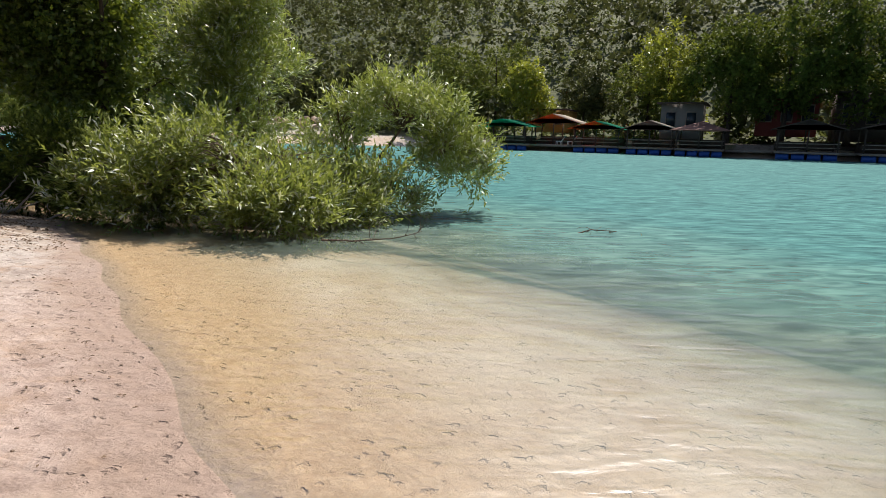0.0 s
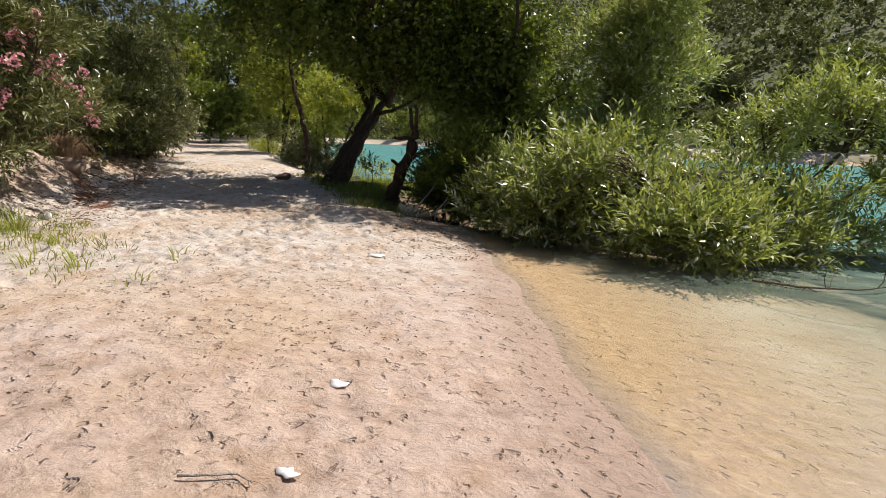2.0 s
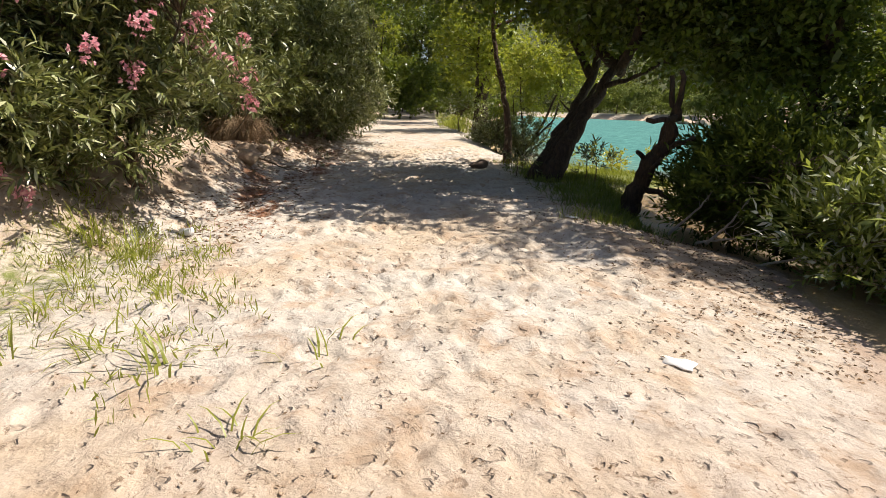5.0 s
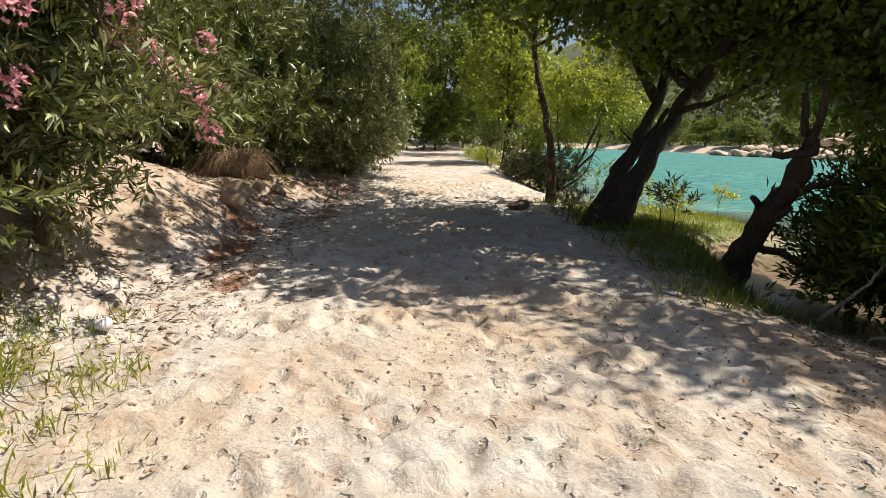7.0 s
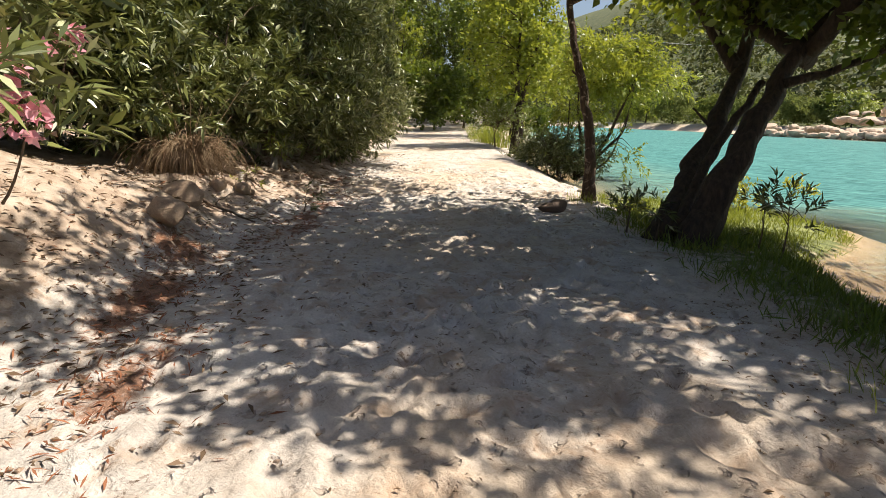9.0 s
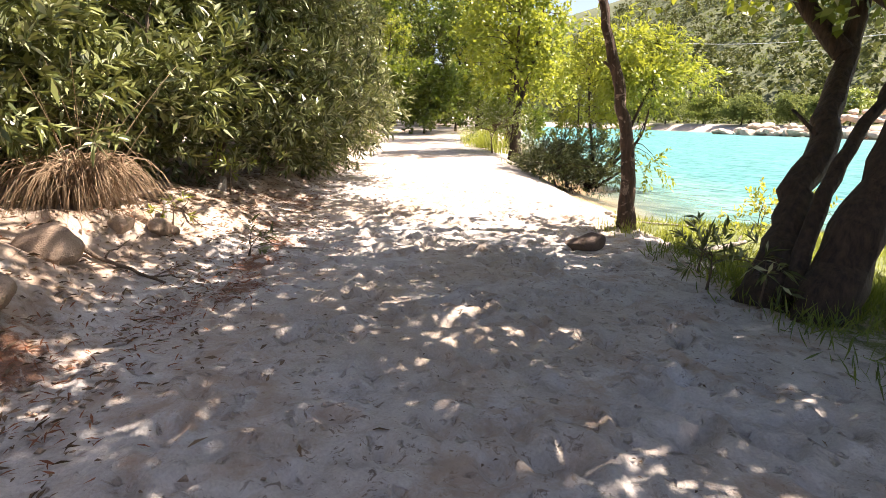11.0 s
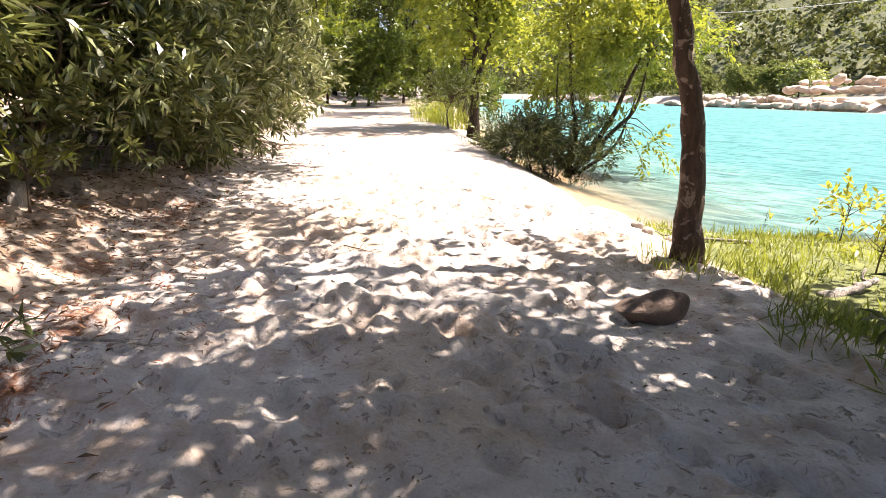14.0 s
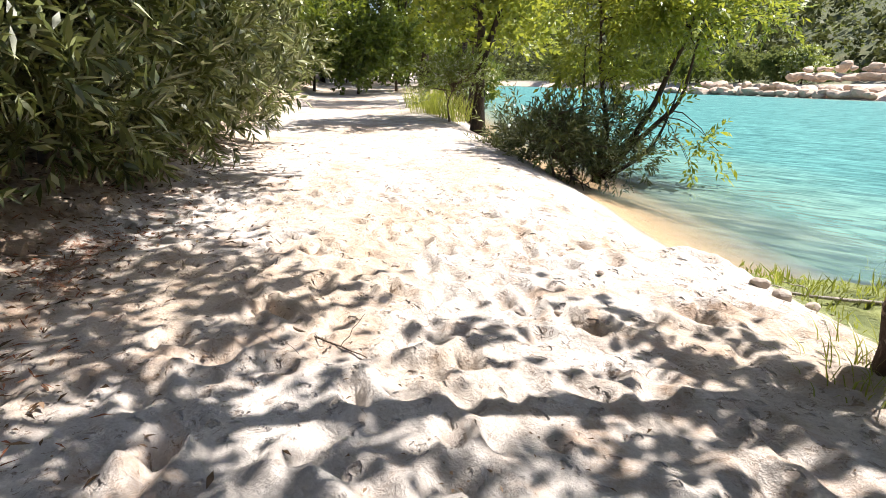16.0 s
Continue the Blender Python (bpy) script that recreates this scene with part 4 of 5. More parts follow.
for k, (x, y, c, h, w) in enumerate([(-6.71, 3.82, 16, 0.24, 0.018), (-7.8, 3.8, 16, 0.38, 0.026), (-7.35, 4.67, 9, 0.28, 0.022), (-8.57, 3.14, 22, 0.34, 0.02), (-8.17, 2.57, 16, 0.26, 0.018), (-9.08, 4.2, 22, 0.34, 0.018), (-8.3, 3.6, 20, 0.3, 0.018), (-10.4, 4.3, 50, 0.5, 0.016), (-10.9, 4.0, 60, 0.55, 0.016), (-9.8, 3.7, 30, 0.3, 0.016), (-9.3, 3.4, 24, 0.3, 0.018), (-10.2, 4.9, 26, 0.22, 0.014), (-8.9, 2.9, 26, 0.34, 0.018)]):
    tuft("grass_tuft", x, y, c, h, w, M_GRASS, "green weed tuft with arching blades on the sand", "weed", 200 + k, 1.0, "weeds beside the path", 0.09)
for k, (s, n, c, h) in enumerate([(37.0, 1.6 - 3.6, 260, 0.9), (38.2, -2.4, 260, 1.0), (36.2, -2.5, 200, 0.8), (39.5, -2.0, 220, 0.9)]):
    x, y = back(s, n)
    tuft("tall_grass", x, y, c, h, 0.03, M_GRASS, "tall pale green grass beside the path", "grass", 230 + k, 0.5, "tall grass by the path", 0.35)
for k, (x, y, c, h) in enumerate([(-9.25, 9.65, 60, 0.26), (-9.0, 9.9, 50, 0.24), (-15.25, 14.15, 60, 0.24), (-14.95, 14.1, 60, 0.26), (-15.0, 14.5, 60, 0.3), (-7.9, 9.4, 20, 0.15)]):
    tuft("grass_tuft", x, y, c, h, 0.012, M_GRASS, "short green grass tuft on the bank edge", "grass", 240 + k, 0.7, "grass at the bank", 0.16)

TUSSOCK = np.array([-17.6, 8.15, float(ground_z(-17.6, 8.15))])
dry = thing("dry_tussock", tuple(TUSSOCK), "dry straw-coloured grass tussock hanging over the bank", "grass")


def straw(seed, count, length, droop, stiff):
    """Arching dry stems from one root."""
    rng = np.random.default_rng(seed)
    g = Geo()
    for _ in range(count):
        a = rng.random() * 6.283
        out = np.array([math.cos(a), math.sin(a), 0])
        l = length * rng.uniform(0.5, 1.2)
        t = np.linspace(0, 1, 6)[:, None]
        p = TUSSOCK + (0, 0, 0.15) + rng.normal(size=3) * (0.13, 0.13, 0.08) + out * l * (0.2 + stiff * rng.random()) * t + np.array([0, 0, 1.0]) * l * (t * 0.9 - droop * t ** 2.2)
        g.tube(p, np.linspace(0.007, 0.002, 6), 3)
    return g


tagged(part("straw", straw(301, 900, 1.15, 1.05, 0.55), M_DRY, dry), kind="stuff")
for k in range(16):
    part("stalk", straw(320 + k, 1, 1.5, 0.15, 0.4), M_DRY, dry, "tall bare dry grass stalk")

# saplings and sprouts on the bank and under the tree
for k, (x, y, h, c, lab) in enumerate([(-19.3, 10.3, 0.55, 9, "small oleander sapling sprouting on the bank"), (-17.9, 9.1, 0.35, 5, "small green sprout beside a dry stub"), (-12.9, 12.3, 0.4, 9, "dark narrow-leaved sprout under the tree"), (-12.4, 12.2, 0.45, 10, "dark narrow-leaved sprout under the tree"), (-11.4, 12.7, 0.6, 12, "dark narrow-leaved sprout under the tree"), (-11.1, 12.6, 0.7, 14, "dark narrow-leaved sprout under the tree"), (-13.3, 12.9, 0.4, 8, "dark narrow-leaved sprout under the tree"), (-16.8, 9.6, 0.2, 4, "small green sprout beside a dry stub")]):
    plant("sapling", (x, y), [([(0, 0, 0), (0.02, 0.02, h * 0.5), (0, 0.03, h * 0.9)], 0.012, 0.005)], [((0, 0, h * 0.75), (0.16, 0.16, h * 0.35), c)],
          M_OLEANDER if k > 1 else M_GRASS, M_TWIG, lab, "sapling", 260 + k, 0.16, 9, 0.8, (0.13, 0.028), 0, 0.3, 0.5, 6, 0.004, group="saplings")
solo("dry_stub", Geo().tube([(-18.05, 9.05, 0.2), (-18.0, 9.05, 0.5), (-18.03, 9.1, 0.75)], [0.05, 0.04, 0.045], 7, 0.3, 3), M_DRIFT, (-18.05, 9.05, 0.3), "short pale dry stub standing in the bank", "stub")
solo("dry_stub", Geo().tube([(-19.45, 10.2, 0.4), (-19.5, 10.25, 0.7), (-19.55, 10.3, 0.85)], [0.07, 0.09, 0.05], 7, 0.3, 4), M_DRIFT, (-19.45, 10.2, 0.5), "short pale dry stub standing in the bank", "stub")


def lawn():
    rng = np.random.default_rng(310)
    s, n = rng.uniform(16.5, 23.1, 22000), rng.uniform(-6.4, -2.2, 22000)
    x, y = back(s, n)
    z = ground_z(x, y)
    keep = (grass_mask(x, y, z, s, n) * (0.45 + 0.75 * wobble(x, y, 33, 8, 0.25)) > rng.random(len(s)) * 0.9) & (z > WATER - 0.05) & ~((s > 21.5) & (n > -2.9))
    p = np.stack([x, y, z], 1)[keep]
    w = unit(np.array([0, 0, 1.0]) + rng.normal(size=p.shape) * 0.38)
    return blades(rng, p, w, 0.12 * (0.4 + 1.2 * rng.random((len(p), 1)) ** 2), 0.014, 0.05, 3.0)


def weed_patch():
    """Short yellowing weeds gathered in clumps at the landward edge of the beach."""
    rng = np.random.default_rng(312)
    mids = np.stack([rng.normal(-10.4, 1.0, 150), rng.normal(4.15, 0.5, 150)], 1)
    at = mids[rng.integers(0, 150, 1900)] + rng.normal(size=(1900, 2)) * 0.09
    p = np.stack([at[:, 0], at[:, 1], ground_z(at[:, 0], at[:, 1])], 1)
    w = unit(np.array([0, 0, 1.0]) + rng.normal(size=p.shape) * 0.55)
    return blades(rng, p, w, 0.10 * (0.4 + rng.random((1900, 1))), 0.012, 0.05, 3.0)


solo("weed_patch", weed_patch(), M_GRASS, (-10.4, 4.15, 0), "yellowing short weeds scattered on the sand", "weeds", kind="stuff", smooth=False)
solo("lawn_grass", lawn(), M_GRASS, (-14.5, 16, 0), "bright yellow-green grass on the low bank", "grass", kind="stuff", smooth=False)


def shade_grass():
    rng = np.random.default_rng(311)
    s, n = rng.uniform(12.6, 19.5, 16000), rng.uniform(-4.2, -1.6, 16000)
    x, y = back(s, n)
    z = ground_z(x, y)
    keep = (z > WATER) & (smoothstep((-1.9 - n) / 0.9) * (0.55 + 0.7 * wobble(x, y, 34, 8, 0.3)) > rng.random(len(s)))
    p = np.stack([x, y, z], 1)[keep]
    w = unit(np.array([0, 0, 1.0]) + rng.normal(size=p.shape) * 0.5)
    return blades(rng, p, w, 0.17, 0.013, 0.05, 3.0)


solo("bank_grass", shade_grass(), M_PLANE, (-12, 11.5, 0), "short dark green grass under the leaning tree", "grass", kind="stuff", smooth=False)
for k, (x, y, h, c) in enumerate([(-15.8, 18.4, 0.8, 8), (-15.0, 18.7, 0.55, 16), (-14.4, 18.2, 0.6, 22), (-13.9, 17.6, 0.6, 22), (-14.6, 17.3, 0.5, 18), (-13.6, 16.8, 0.55, 20), (-13.2, 18.0, 0.6, 20), (-14.2, 19.2, 0.5, 18), (-14.0, 15.9, 0.45, 12)]):
    plant("yellow_weed", (x, y), [([(0, 0, 0), (0.02, 0.0, h * 0.5), (0.05, 0.05, h)], 0.008, 0.004)], [((0, 0, h * 0.6), (0.35, 0.35, h * 0.45), c)],
          M_YELLOW, M_TWIG, "tall yellow-green weed on the low grassy bank", "weed", 280 + k, 0.2, 7, 0.8, (0.09, 0.04), 0, 0.2, 0.5, 10, 0.003, group="weeds on the low bank")


# ---- stones, wood and litter ----
def stone_mesh(name, size, mat, seed, sharp=0.35, detail=3):
    bm = bmesh.new()
    bmesh.ops.create_icosphere(bm, subdivisions=detail, radius=1)
    g = np.random.default_rng(seed)
    cuts = [(Vector(g.normal(size=3)).normalized(), g.uniform(0.55, 0.85)) for _ in range(9)]
    for v in bm.verts:
        for nrm, d in cuts:
            over = v.co.dot(nrm) - d
            if over > 0:
                v.co -= nrm * over * 0.85
        v.co *= 1 + sharp * 0.25 * noise.noise(v.co * 2.2 + Vector((seed, 0, 0)))
        v.co = Vector((v.co.x * size[0], v.co.y * size[1], v.co.z * size[2]))
    me = bpy.data.meshes.new(name)
    bm.to_mesh(me)
    bm.free()
    me.materials.append(mat)
    return me


def stone(name, x, y, size, mat, seed, label, turn=0, tilt=0, sink=0.3, z=None, group=""):
    ob = new(name, stone_mesh(name, size, mat, seed))
    gz = float(ground_z(x, y)) if z is None else z
    ob.matrix_world = pose(x, y, gz + size[2] * (1 - 2 * sink) * 0.75, tilt, 0, turn)
    return tagged(ob, label, "stone", group)


def wedge_stone():
    """A worn block of stone with a raised pointed corner."""
    me = stone_mesh("boulder", (0.24, 0.15, 0.11), M_ROCK, 8, 0.5, 4)
    for v in me.vertices:
        up = max(0.0, v.co.z + 0.02) / 0.11
        v.co.z += 0.11 * up * max(0.0, v.co.x / 0.24) - 0.055 * up * max(0.0, -v.co.x / 0.24)
        v.co.x += 0.05 * up * max(0.0, v.co.x / 0.24)
        v.co.y *= 1 - 0.45 * max(0.0, v.co.x / 0.24)
    ob = new("boulder", me)
    ob.matrix_world = pose(-14.7, 12.84, float(ground_z(-14.7, 12.84)) + 0.055, 0, 0, 44)
    return tagged(ob, "brown worn boulder with a pointed corner on the path", "stone")


wedge_stone()
stone("stone", -15.88, 9.48, (0.13, 0.09, 0.08), M_STONE, 3, "pale grey stone in the needle litter", 20)
for k, (x, y, r) in enumerate([(-17.05, 8.75, 0.17), (-17.25, 8.9, 0.12), (-17.0, 8.4, 0.14), (-17.4, 8.65, 0.16), (-18.6, 9.6, 0.1), (-19.2, 10.6, 0.09), (-20.3, 11.5, 0.12), (-21.2, 12.4, 0.10), (-22.5, 13.0, 0.16)]):
    stone("soil_clod", x, y, (r, r * 0.8, r * 0.7), M_SOIL, 10 + k, "crumbling brown clod of earth on the bank", k * 40, group="clods on the bank")
for k, (x, y, r) in enumerate([(-16.95, 13.55, 0.035), (-16.8, 13.75, 0.025), (-18.2, 13.6, 0.03), (-17.0, 14.6, 0.025), (-16.1, 15.3, 0.06), (-15.9, 15.2, 0.07), (-15.75, 15.35, 0.05), (-19.5, 13.0, 0.03), (-16.4, 14.0, 0.02)]):
    stone("pebble", x, y, (r * 1.3, r, r * 0.8), M_STONE, 30 + k, "small grey pebble lying on the sand", k * 50, group="pebbles on the path")


def branch(name, pts, r0, r1, mat, label, seed, side=5, category="branch"):
    """A bent dead branch with a few side twigs."""
    rng = np.random.default_rng(seed)
    pts = np.array(pts, float)
    o = tuple(pts[0])
    ob = thing(name, o, label, category)
    fine = np.linspace(0, len(pts) - 1, 5 * len(pts))
    p = np.stack([np.interp(fine, np.arange(len(pts)), pts[:, c]) for c in range(3)], 1)
    p[1:] += rng.normal(size=(len(p) - 1, 3)) * r0 * 0.16
    part("stem", Geo().tube(p, np.linspace(r0, r1, len(p)), 8, 0.2, seed), mat, ob)
    span = np.linalg.norm(pts[-1] - pts[0])
    for _ in range(side):
        i = rng.integers(len(p) // 3, len(p) - 1)
        w = unit(unit(p[-1] - p[0]) * 0.7 + rng.normal(size=3) * 0.7 + np.array([0, 0, 0.2]))
        part("side_twig", Geo().tube(bent(p[i], p[i] + w * span * rng.uniform(0.2, 0.4), rng.normal(size=3) * 0.03, 6, rng), np.linspace(r0 * 0.35, r1 * 0.35, 6), 5), mat, ob)
    return ob


branch("leaning_stump", [(-9.6, 11.4, -0.15), (-9.48, 11.42, 0.3), (-9.25, 11.42, 0.75), (-8.98, 11.38, 1.15), (-8.8, 11.3, 1.6)], 0.15, 0.10, M_BARK_DARK, "dark leaning dead trunk with thin bare twigs", 401, 9, "stump")
for k, pts in enumerate([[(-7.6, 10.15, 0.0), (-7.4, 10.35, 0.3), (-7.3, 10.6, 0.65)], [(-7.75, 10.2, -0.02), (-7.3, 10.2, 0.12), (-6.8, 10.3, 0.35)], [(-8.2, 10.3, 0.0), (-7.9, 10.5, 0.4), (-7.8, 10.9, 0.8)], [(-6.9, 9.95, -0.1), (-6.4, 10.0, 0.1), (-6.0, 10.3, 0.3)]]):
    branch("dead_branch", pts, 0.018, 0.006, M_DRIFT, "bleached dead branch at the foot of the thicket", 410 + k, 6)
branch("drift_branch", [(-1.9, 8.75, -0.12), (-1.4, 8.6, -0.1), (-0.8, 8.8, -0.08), (-0.4, 9.3, -0.05)], 0.018, 0.006, M_TWIG, "dark twiggy branch floating in the shallows", 420, 8)
branch("drift_branch", [(2.2, 10.0, -0.15), (2.5, 10.1, -0.08), (2.95, 10.1, -0.1)], 0.014, 0.006, M_TWIG, "dark twiggy branch showing above the water", 421, 8)
branch("fallen_stick", [(-15.2, 16.2, 0.05), (-15.8, 15.75, 0.08), (-16.3, 15.75, 0.05)], 0.02, 0.01, M_DRIFT, "pale fallen stick lying at the water's edge", 422, 3)
branch("fallen_stick", [(-17.95, 12.4, 0.235), (-17.5, 12.45, 0.245), (-17.15, 12.5, 0.24)], 0.008, 0.004, M_TWIG, "thin dry stick lying on the path", 423, 2)
branch("fallen_stick", [(-14.15, 14.75, 0.02), (-14.0, 15.0, 0.08), (-13.9, 15.3, 0.12)], 0.05, 0.03, M_DRIFT, "short pale log lying in the grass", 424, 1)
branch("fallen_stick", [(-3.5, 2.15, 0.03), (-3.3, 2.3, 0.035), (-3.2, 2.3, 0.03)], 0.006, 0.003, M_DRIFT, "small pale dry twig lying on the beach", 427, 4)
branch("root", [(-20.9, 20.1, 0.05), (-20.6, 19.7, 0.0), (-20.0, 19.4, -0.1)], 0.03, 0.01, M_BARK_DARK, "dark root hanging from the bank edge", 425, 6)
branch("fallen_stick", [(-16.9, 10.0, 0.24), (-16.6, 10.2, 0.26), (-16.45, 10.35, 0.23)], 0.012, 0.006, M_DRIFT, "pale dry stick in the needle litter", 426, 7)


def bank_root(pts, r, label, seed):
    """A root running over the ground of the bank."""
    branch("root", [(x, y, float(ground_z(x, y)) + dz) for x, y, dz in pts], r, r * 0.4, M_TWIG, label, seed, 5, "root")


bank_root([(-16.6, 7.7, 0.06), (-16.2, 8.1, 0.05), (-15.9, 8.5, 0.02)], 0.03, "brown root hanging down the eroded bank", 431)
bank_root([(-18.6, 8.9, 0.04), (-18.2, 9.3, 0.03), (-17.7, 9.4, 0.01)], 0.02, "thin brown root lying on the bank", 433)
stone("soil_clod", -14.9, 7.2, (0.3, 0.2, 0.2), M_SOIL, 21, "crumbling brown clod of earth on the bank", 30, group="clods on the bank")
stone("soil_clod", -16.2, 7.7, (0.26, 0.2, 0.22), M_SOIL, 22, "crumbling brown clod of earth on the bank", 80, group="clods on the bank")
stone("stone", -16.1, 9.9, (0.11, 0.08, 0.06), M_STONE, 23, "pale grey stone in the needle litter", 60)
stone("stone", -16.35, 9.55, (0.09, 0.07, 0.06), M_STONE, 24, "pale grey stone in the needle litter", 10)


def litter(seed, count, s0, s1, n_mid, n_sd, L, W, lift=0.012, only=None):
    """Loose dead leaves and bits lying on the ground."""
    rng = np.random.default_rng(seed)
    s, n = rng.uniform(s0, s1, count), rng.normal(n_mid, n_sd, count)
    x, y = back(s, n)
    z = ground_z(x, y)
    keep = z > WATER + 0.02
    if only is not None:
        keep &= only(x, y, z, s, n) > rng.random(count)
    a = rng.random(count) * 6.283
    w = np.stack([np.cos(a), np.sin(a), 0.25 * rng.normal(size=count)], 1)
    p = np.stack([x, y, z + lift], 1)
    return blades(rng, p[keep], unit(w)[keep], L, W, 0.3, 0.35)


solo("leaf_litter", litter(501, 6500, -1, 24, -0.3, 2.0, 0.032, 0.012, 0.008, lambda x, y, z, s, n: 0.15 + 0.85 * smoothstep(wobble(x, y, 41, 8, 0.5) * 1.5)), M_DEADLEAF, (-9, 7, 0), "small dead leaves and twigs scattered over the sand", "litter", kind="stuff", smooth=False)
solo("leaf_litter", litter(502, 16000, 9, 27, 2.5, 0.8, 0.09, 0.012, 0.015, litter_mask), M_RUST, (-15, 9, 0), "rust-brown pine needles and leaves along the bank", "litter", kind="stuff", smooth=False)
solo("leaf_litter", litter(503, 5000, 11, 30, 3.3, 0.8, 0.09, 0.022, 0.015), M_DEADLEAF, (-17, 8, 0), "dry fallen oleander leaves under the bushes", "litter", kind="stuff", smooth=False)
solo("leaf_litter", litter(504, 2200, 8.5, 15, -3.0, 0.7, 0.04, 0.02, 0.008), M_DEADLEAF, (-9, 9, 0), "brown dead leaves in the shade of the thicket", "litter", kind="stuff", smooth=False)


def clods(seed, count, s0, s1, n_mid, n_sd, size):
    """Crumbs of dried mud, each an uneven eight-sided lump."""
    rng = np.random.default_rng(seed)
    s, n = rng.uniform(s0, s1, count), rng.normal(n_mid, n_sd, count)
    x, y = back(s, n)
    z = ground_z(x, y)
    keep = (z > WATER + 0.01) & (smoothstep(0.4 + wobble(x, y, 43, 9, 0.25)) > rng.random(count))
    c = np.stack([x, y, z], 1)[keep]
    k = len(c)
    r = size * (0.35 + rng.random((k, 1)) ** 2 * 1.6)
    dirs = np.array([(1, 0, 0), (0, 1, 0), (-1, 0, 0), (0, -1, 0), (0, 0, 0.55), (0, 0, -0.4)])
    v = c[:, None] + dirs[None] * r[:, None] * (0.6 + 0.8 * rng.random((k, 6, 1)))
    f = np.array([(0, 1, 4), (1, 2, 4), (2, 3, 4), (3, 0, 4), (1, 0, 5), (2, 1, 5), (3, 2, 5), (0, 3, 5)])
    return Geo().add(v.reshape(-1, 3), (np.arange(k)[:, None, None] * 6 + f).reshape(-1, 3))


solo("mud_crumbs", clods(505, 5000, -1.5, 13, -0.4, 1.7, 0.010), M_SOIL, (-4, 4, 0), "brown crumbs of dried mud on the beach sand", "crumbs", kind="stuff", smooth=False)
solo("bank_crumbs", clods(506, 4000, 10, 28, 2.7, 0.7, 0.018), M_SOIL, (-16, 8, 0), "crumbs of earth fallen from the bank", "crumbs", kind="stuff", smooth=False)


def scrap(x, y, r, seed, label):
    """A torn flat piece of white foil or paper."""
    rng = np.random.default_rng(seed)
    a = np.linspace(0, 6.283, 13)[:-1]
    rr = r * rng.uniform(0.55, 1.2, 12)
    z = surface_z(x, y) + 0.02
    ring = np.stack([x + rr * np.cos(a) * 1.3, y + rr * np.sin(a) * 0.8, z - 0.008 + 0.006 * rng.random(12)], 1)
    low = ring - (0, 0, 0.006)
    mid = np.array([[x, y, z + 0.001], [x, y, z - 0.006]])
    v = np.concatenate([ring, low, mid])
    f = [(i, (i + 1) % 12, 24) for i in range(12)] + [((i + 1) % 12 + 12, i + 12, 25) for i in range(12)]
    g = Geo().add(v, f)
    g.f.append(np.array([(i, i + 12, (i + 1) % 12 + 12, (i + 1) % 12) for i in range(12)]))
    solo("litter_scrap", g, M_WHITE, (x, y, z), label, "litter", smooth=False)


scrap(-3.17, 2.46, 0.05, 1, "torn white paper scrap lying on the sand")
scrap(-3.67, 3.33, 0.07, 2, "crumpled white scrap lying on the sand")
scrap(-5.92, 6.45, 0.12, 3, "flat white plastic scrap on the sand")
scrap(-9.2, 9.5, 0.08, 4, "white scrap in the shade of the bank")
cup = thing("plastic_cup", (-11.16, 4.92, float(ground_z(-11.16, 4.92))), "white plastic cup lying on its side in the weeds", "cup")
cz = float(ground_z(-11.16, 4.92)) + 0.05
part("cup_wall", Geo().tube([(-11.16, 4.92, cz), (-11.10, 4.96, cz), (-11.05, 5.0, cz + 0.005)], [0.035, 0.042, 0.048], 14), M_WHITE, cup)
part("cup_rim", Geo().tube([(-11.05, 5.0, cz + 0.005), (-11.045, 5.004, cz + 0.005)], [0.052, 0.052], 14), M_WHITE, cup)


def river_weed():
    rng = np.random.default_rng(520)
    x, y = rng.normal(1.7, 0.75, 2600), rng.normal(9.95, 0.28, 2600)
    p = np.stack([x, y, rng.uniform(WATER - 0.4, WATER - 0.1, 2600)], 1)
    w = unit(rng.normal(size=p.shape) * (1, 0.6, 0.08) + (0.5, 0, 0))
    return blades(rng, p, w, 0.3, 0.04)


solo("river_weed", river_weed(), M_PINE, (1.7, 9.95, -0.5), "dark weed bed just under the river surface", "weed", kind="stuff", smooth=False)


# ---- far bank ----
def far_place(q, a, z=0.0):
    return Vector((0.45 * (FAR + q) + 0.89 * a, 0.89 * (FAR + q) - 0.45 * a, z))


FACE = -math.degrees(math.atan2(0.45, 0.89))    # the far shore runs this way


def far_box(lo, hi):
    """A box given by distance along the shore, distance beyond it, and height."""
    g = Geo()
    (a0, q0, z0), (a1, q1, z1) = lo, hi
    c = [(a0, q0, z0), (a1, q0, z0), (a1, q1, z0), (a0, q1, z0), (a0, q0, z1), (a1, q0, z1), (a1, q1, z1), (a0, q1, z1)]
    return g.add([tuple(far_place(q, a, z)) for a, q, z in c], [(3, 2, 1, 0), (4, 5, 6, 7), (0, 1, 5, 4), (1, 2, 6, 5), (2, 3, 7, 6), (3, 0, 4, 7)])


def slab(corners, thick):
    """A sloping panel of some thickness: corners (a, q, z), counter-clockwise from above."""
    top = [far_place(q, a, z) for a, q, z in corners]
    v = [tuple(p) for p in top] + [tuple(p - Vector((0, 0, thick))) for p in top]
    k = len(top)
    g = Geo()
    g.add(v, [tuple(range(k))] if k == 4 else [tuple(range(3))])
    g.f.append(np.array([tuple(range(2 * k - 1, k - 1, -1))]))
    g.f.append(np.array([(i, i + k, (i + 1) % k + k, (i + 1) % k) for i in range(k)]))
    return g


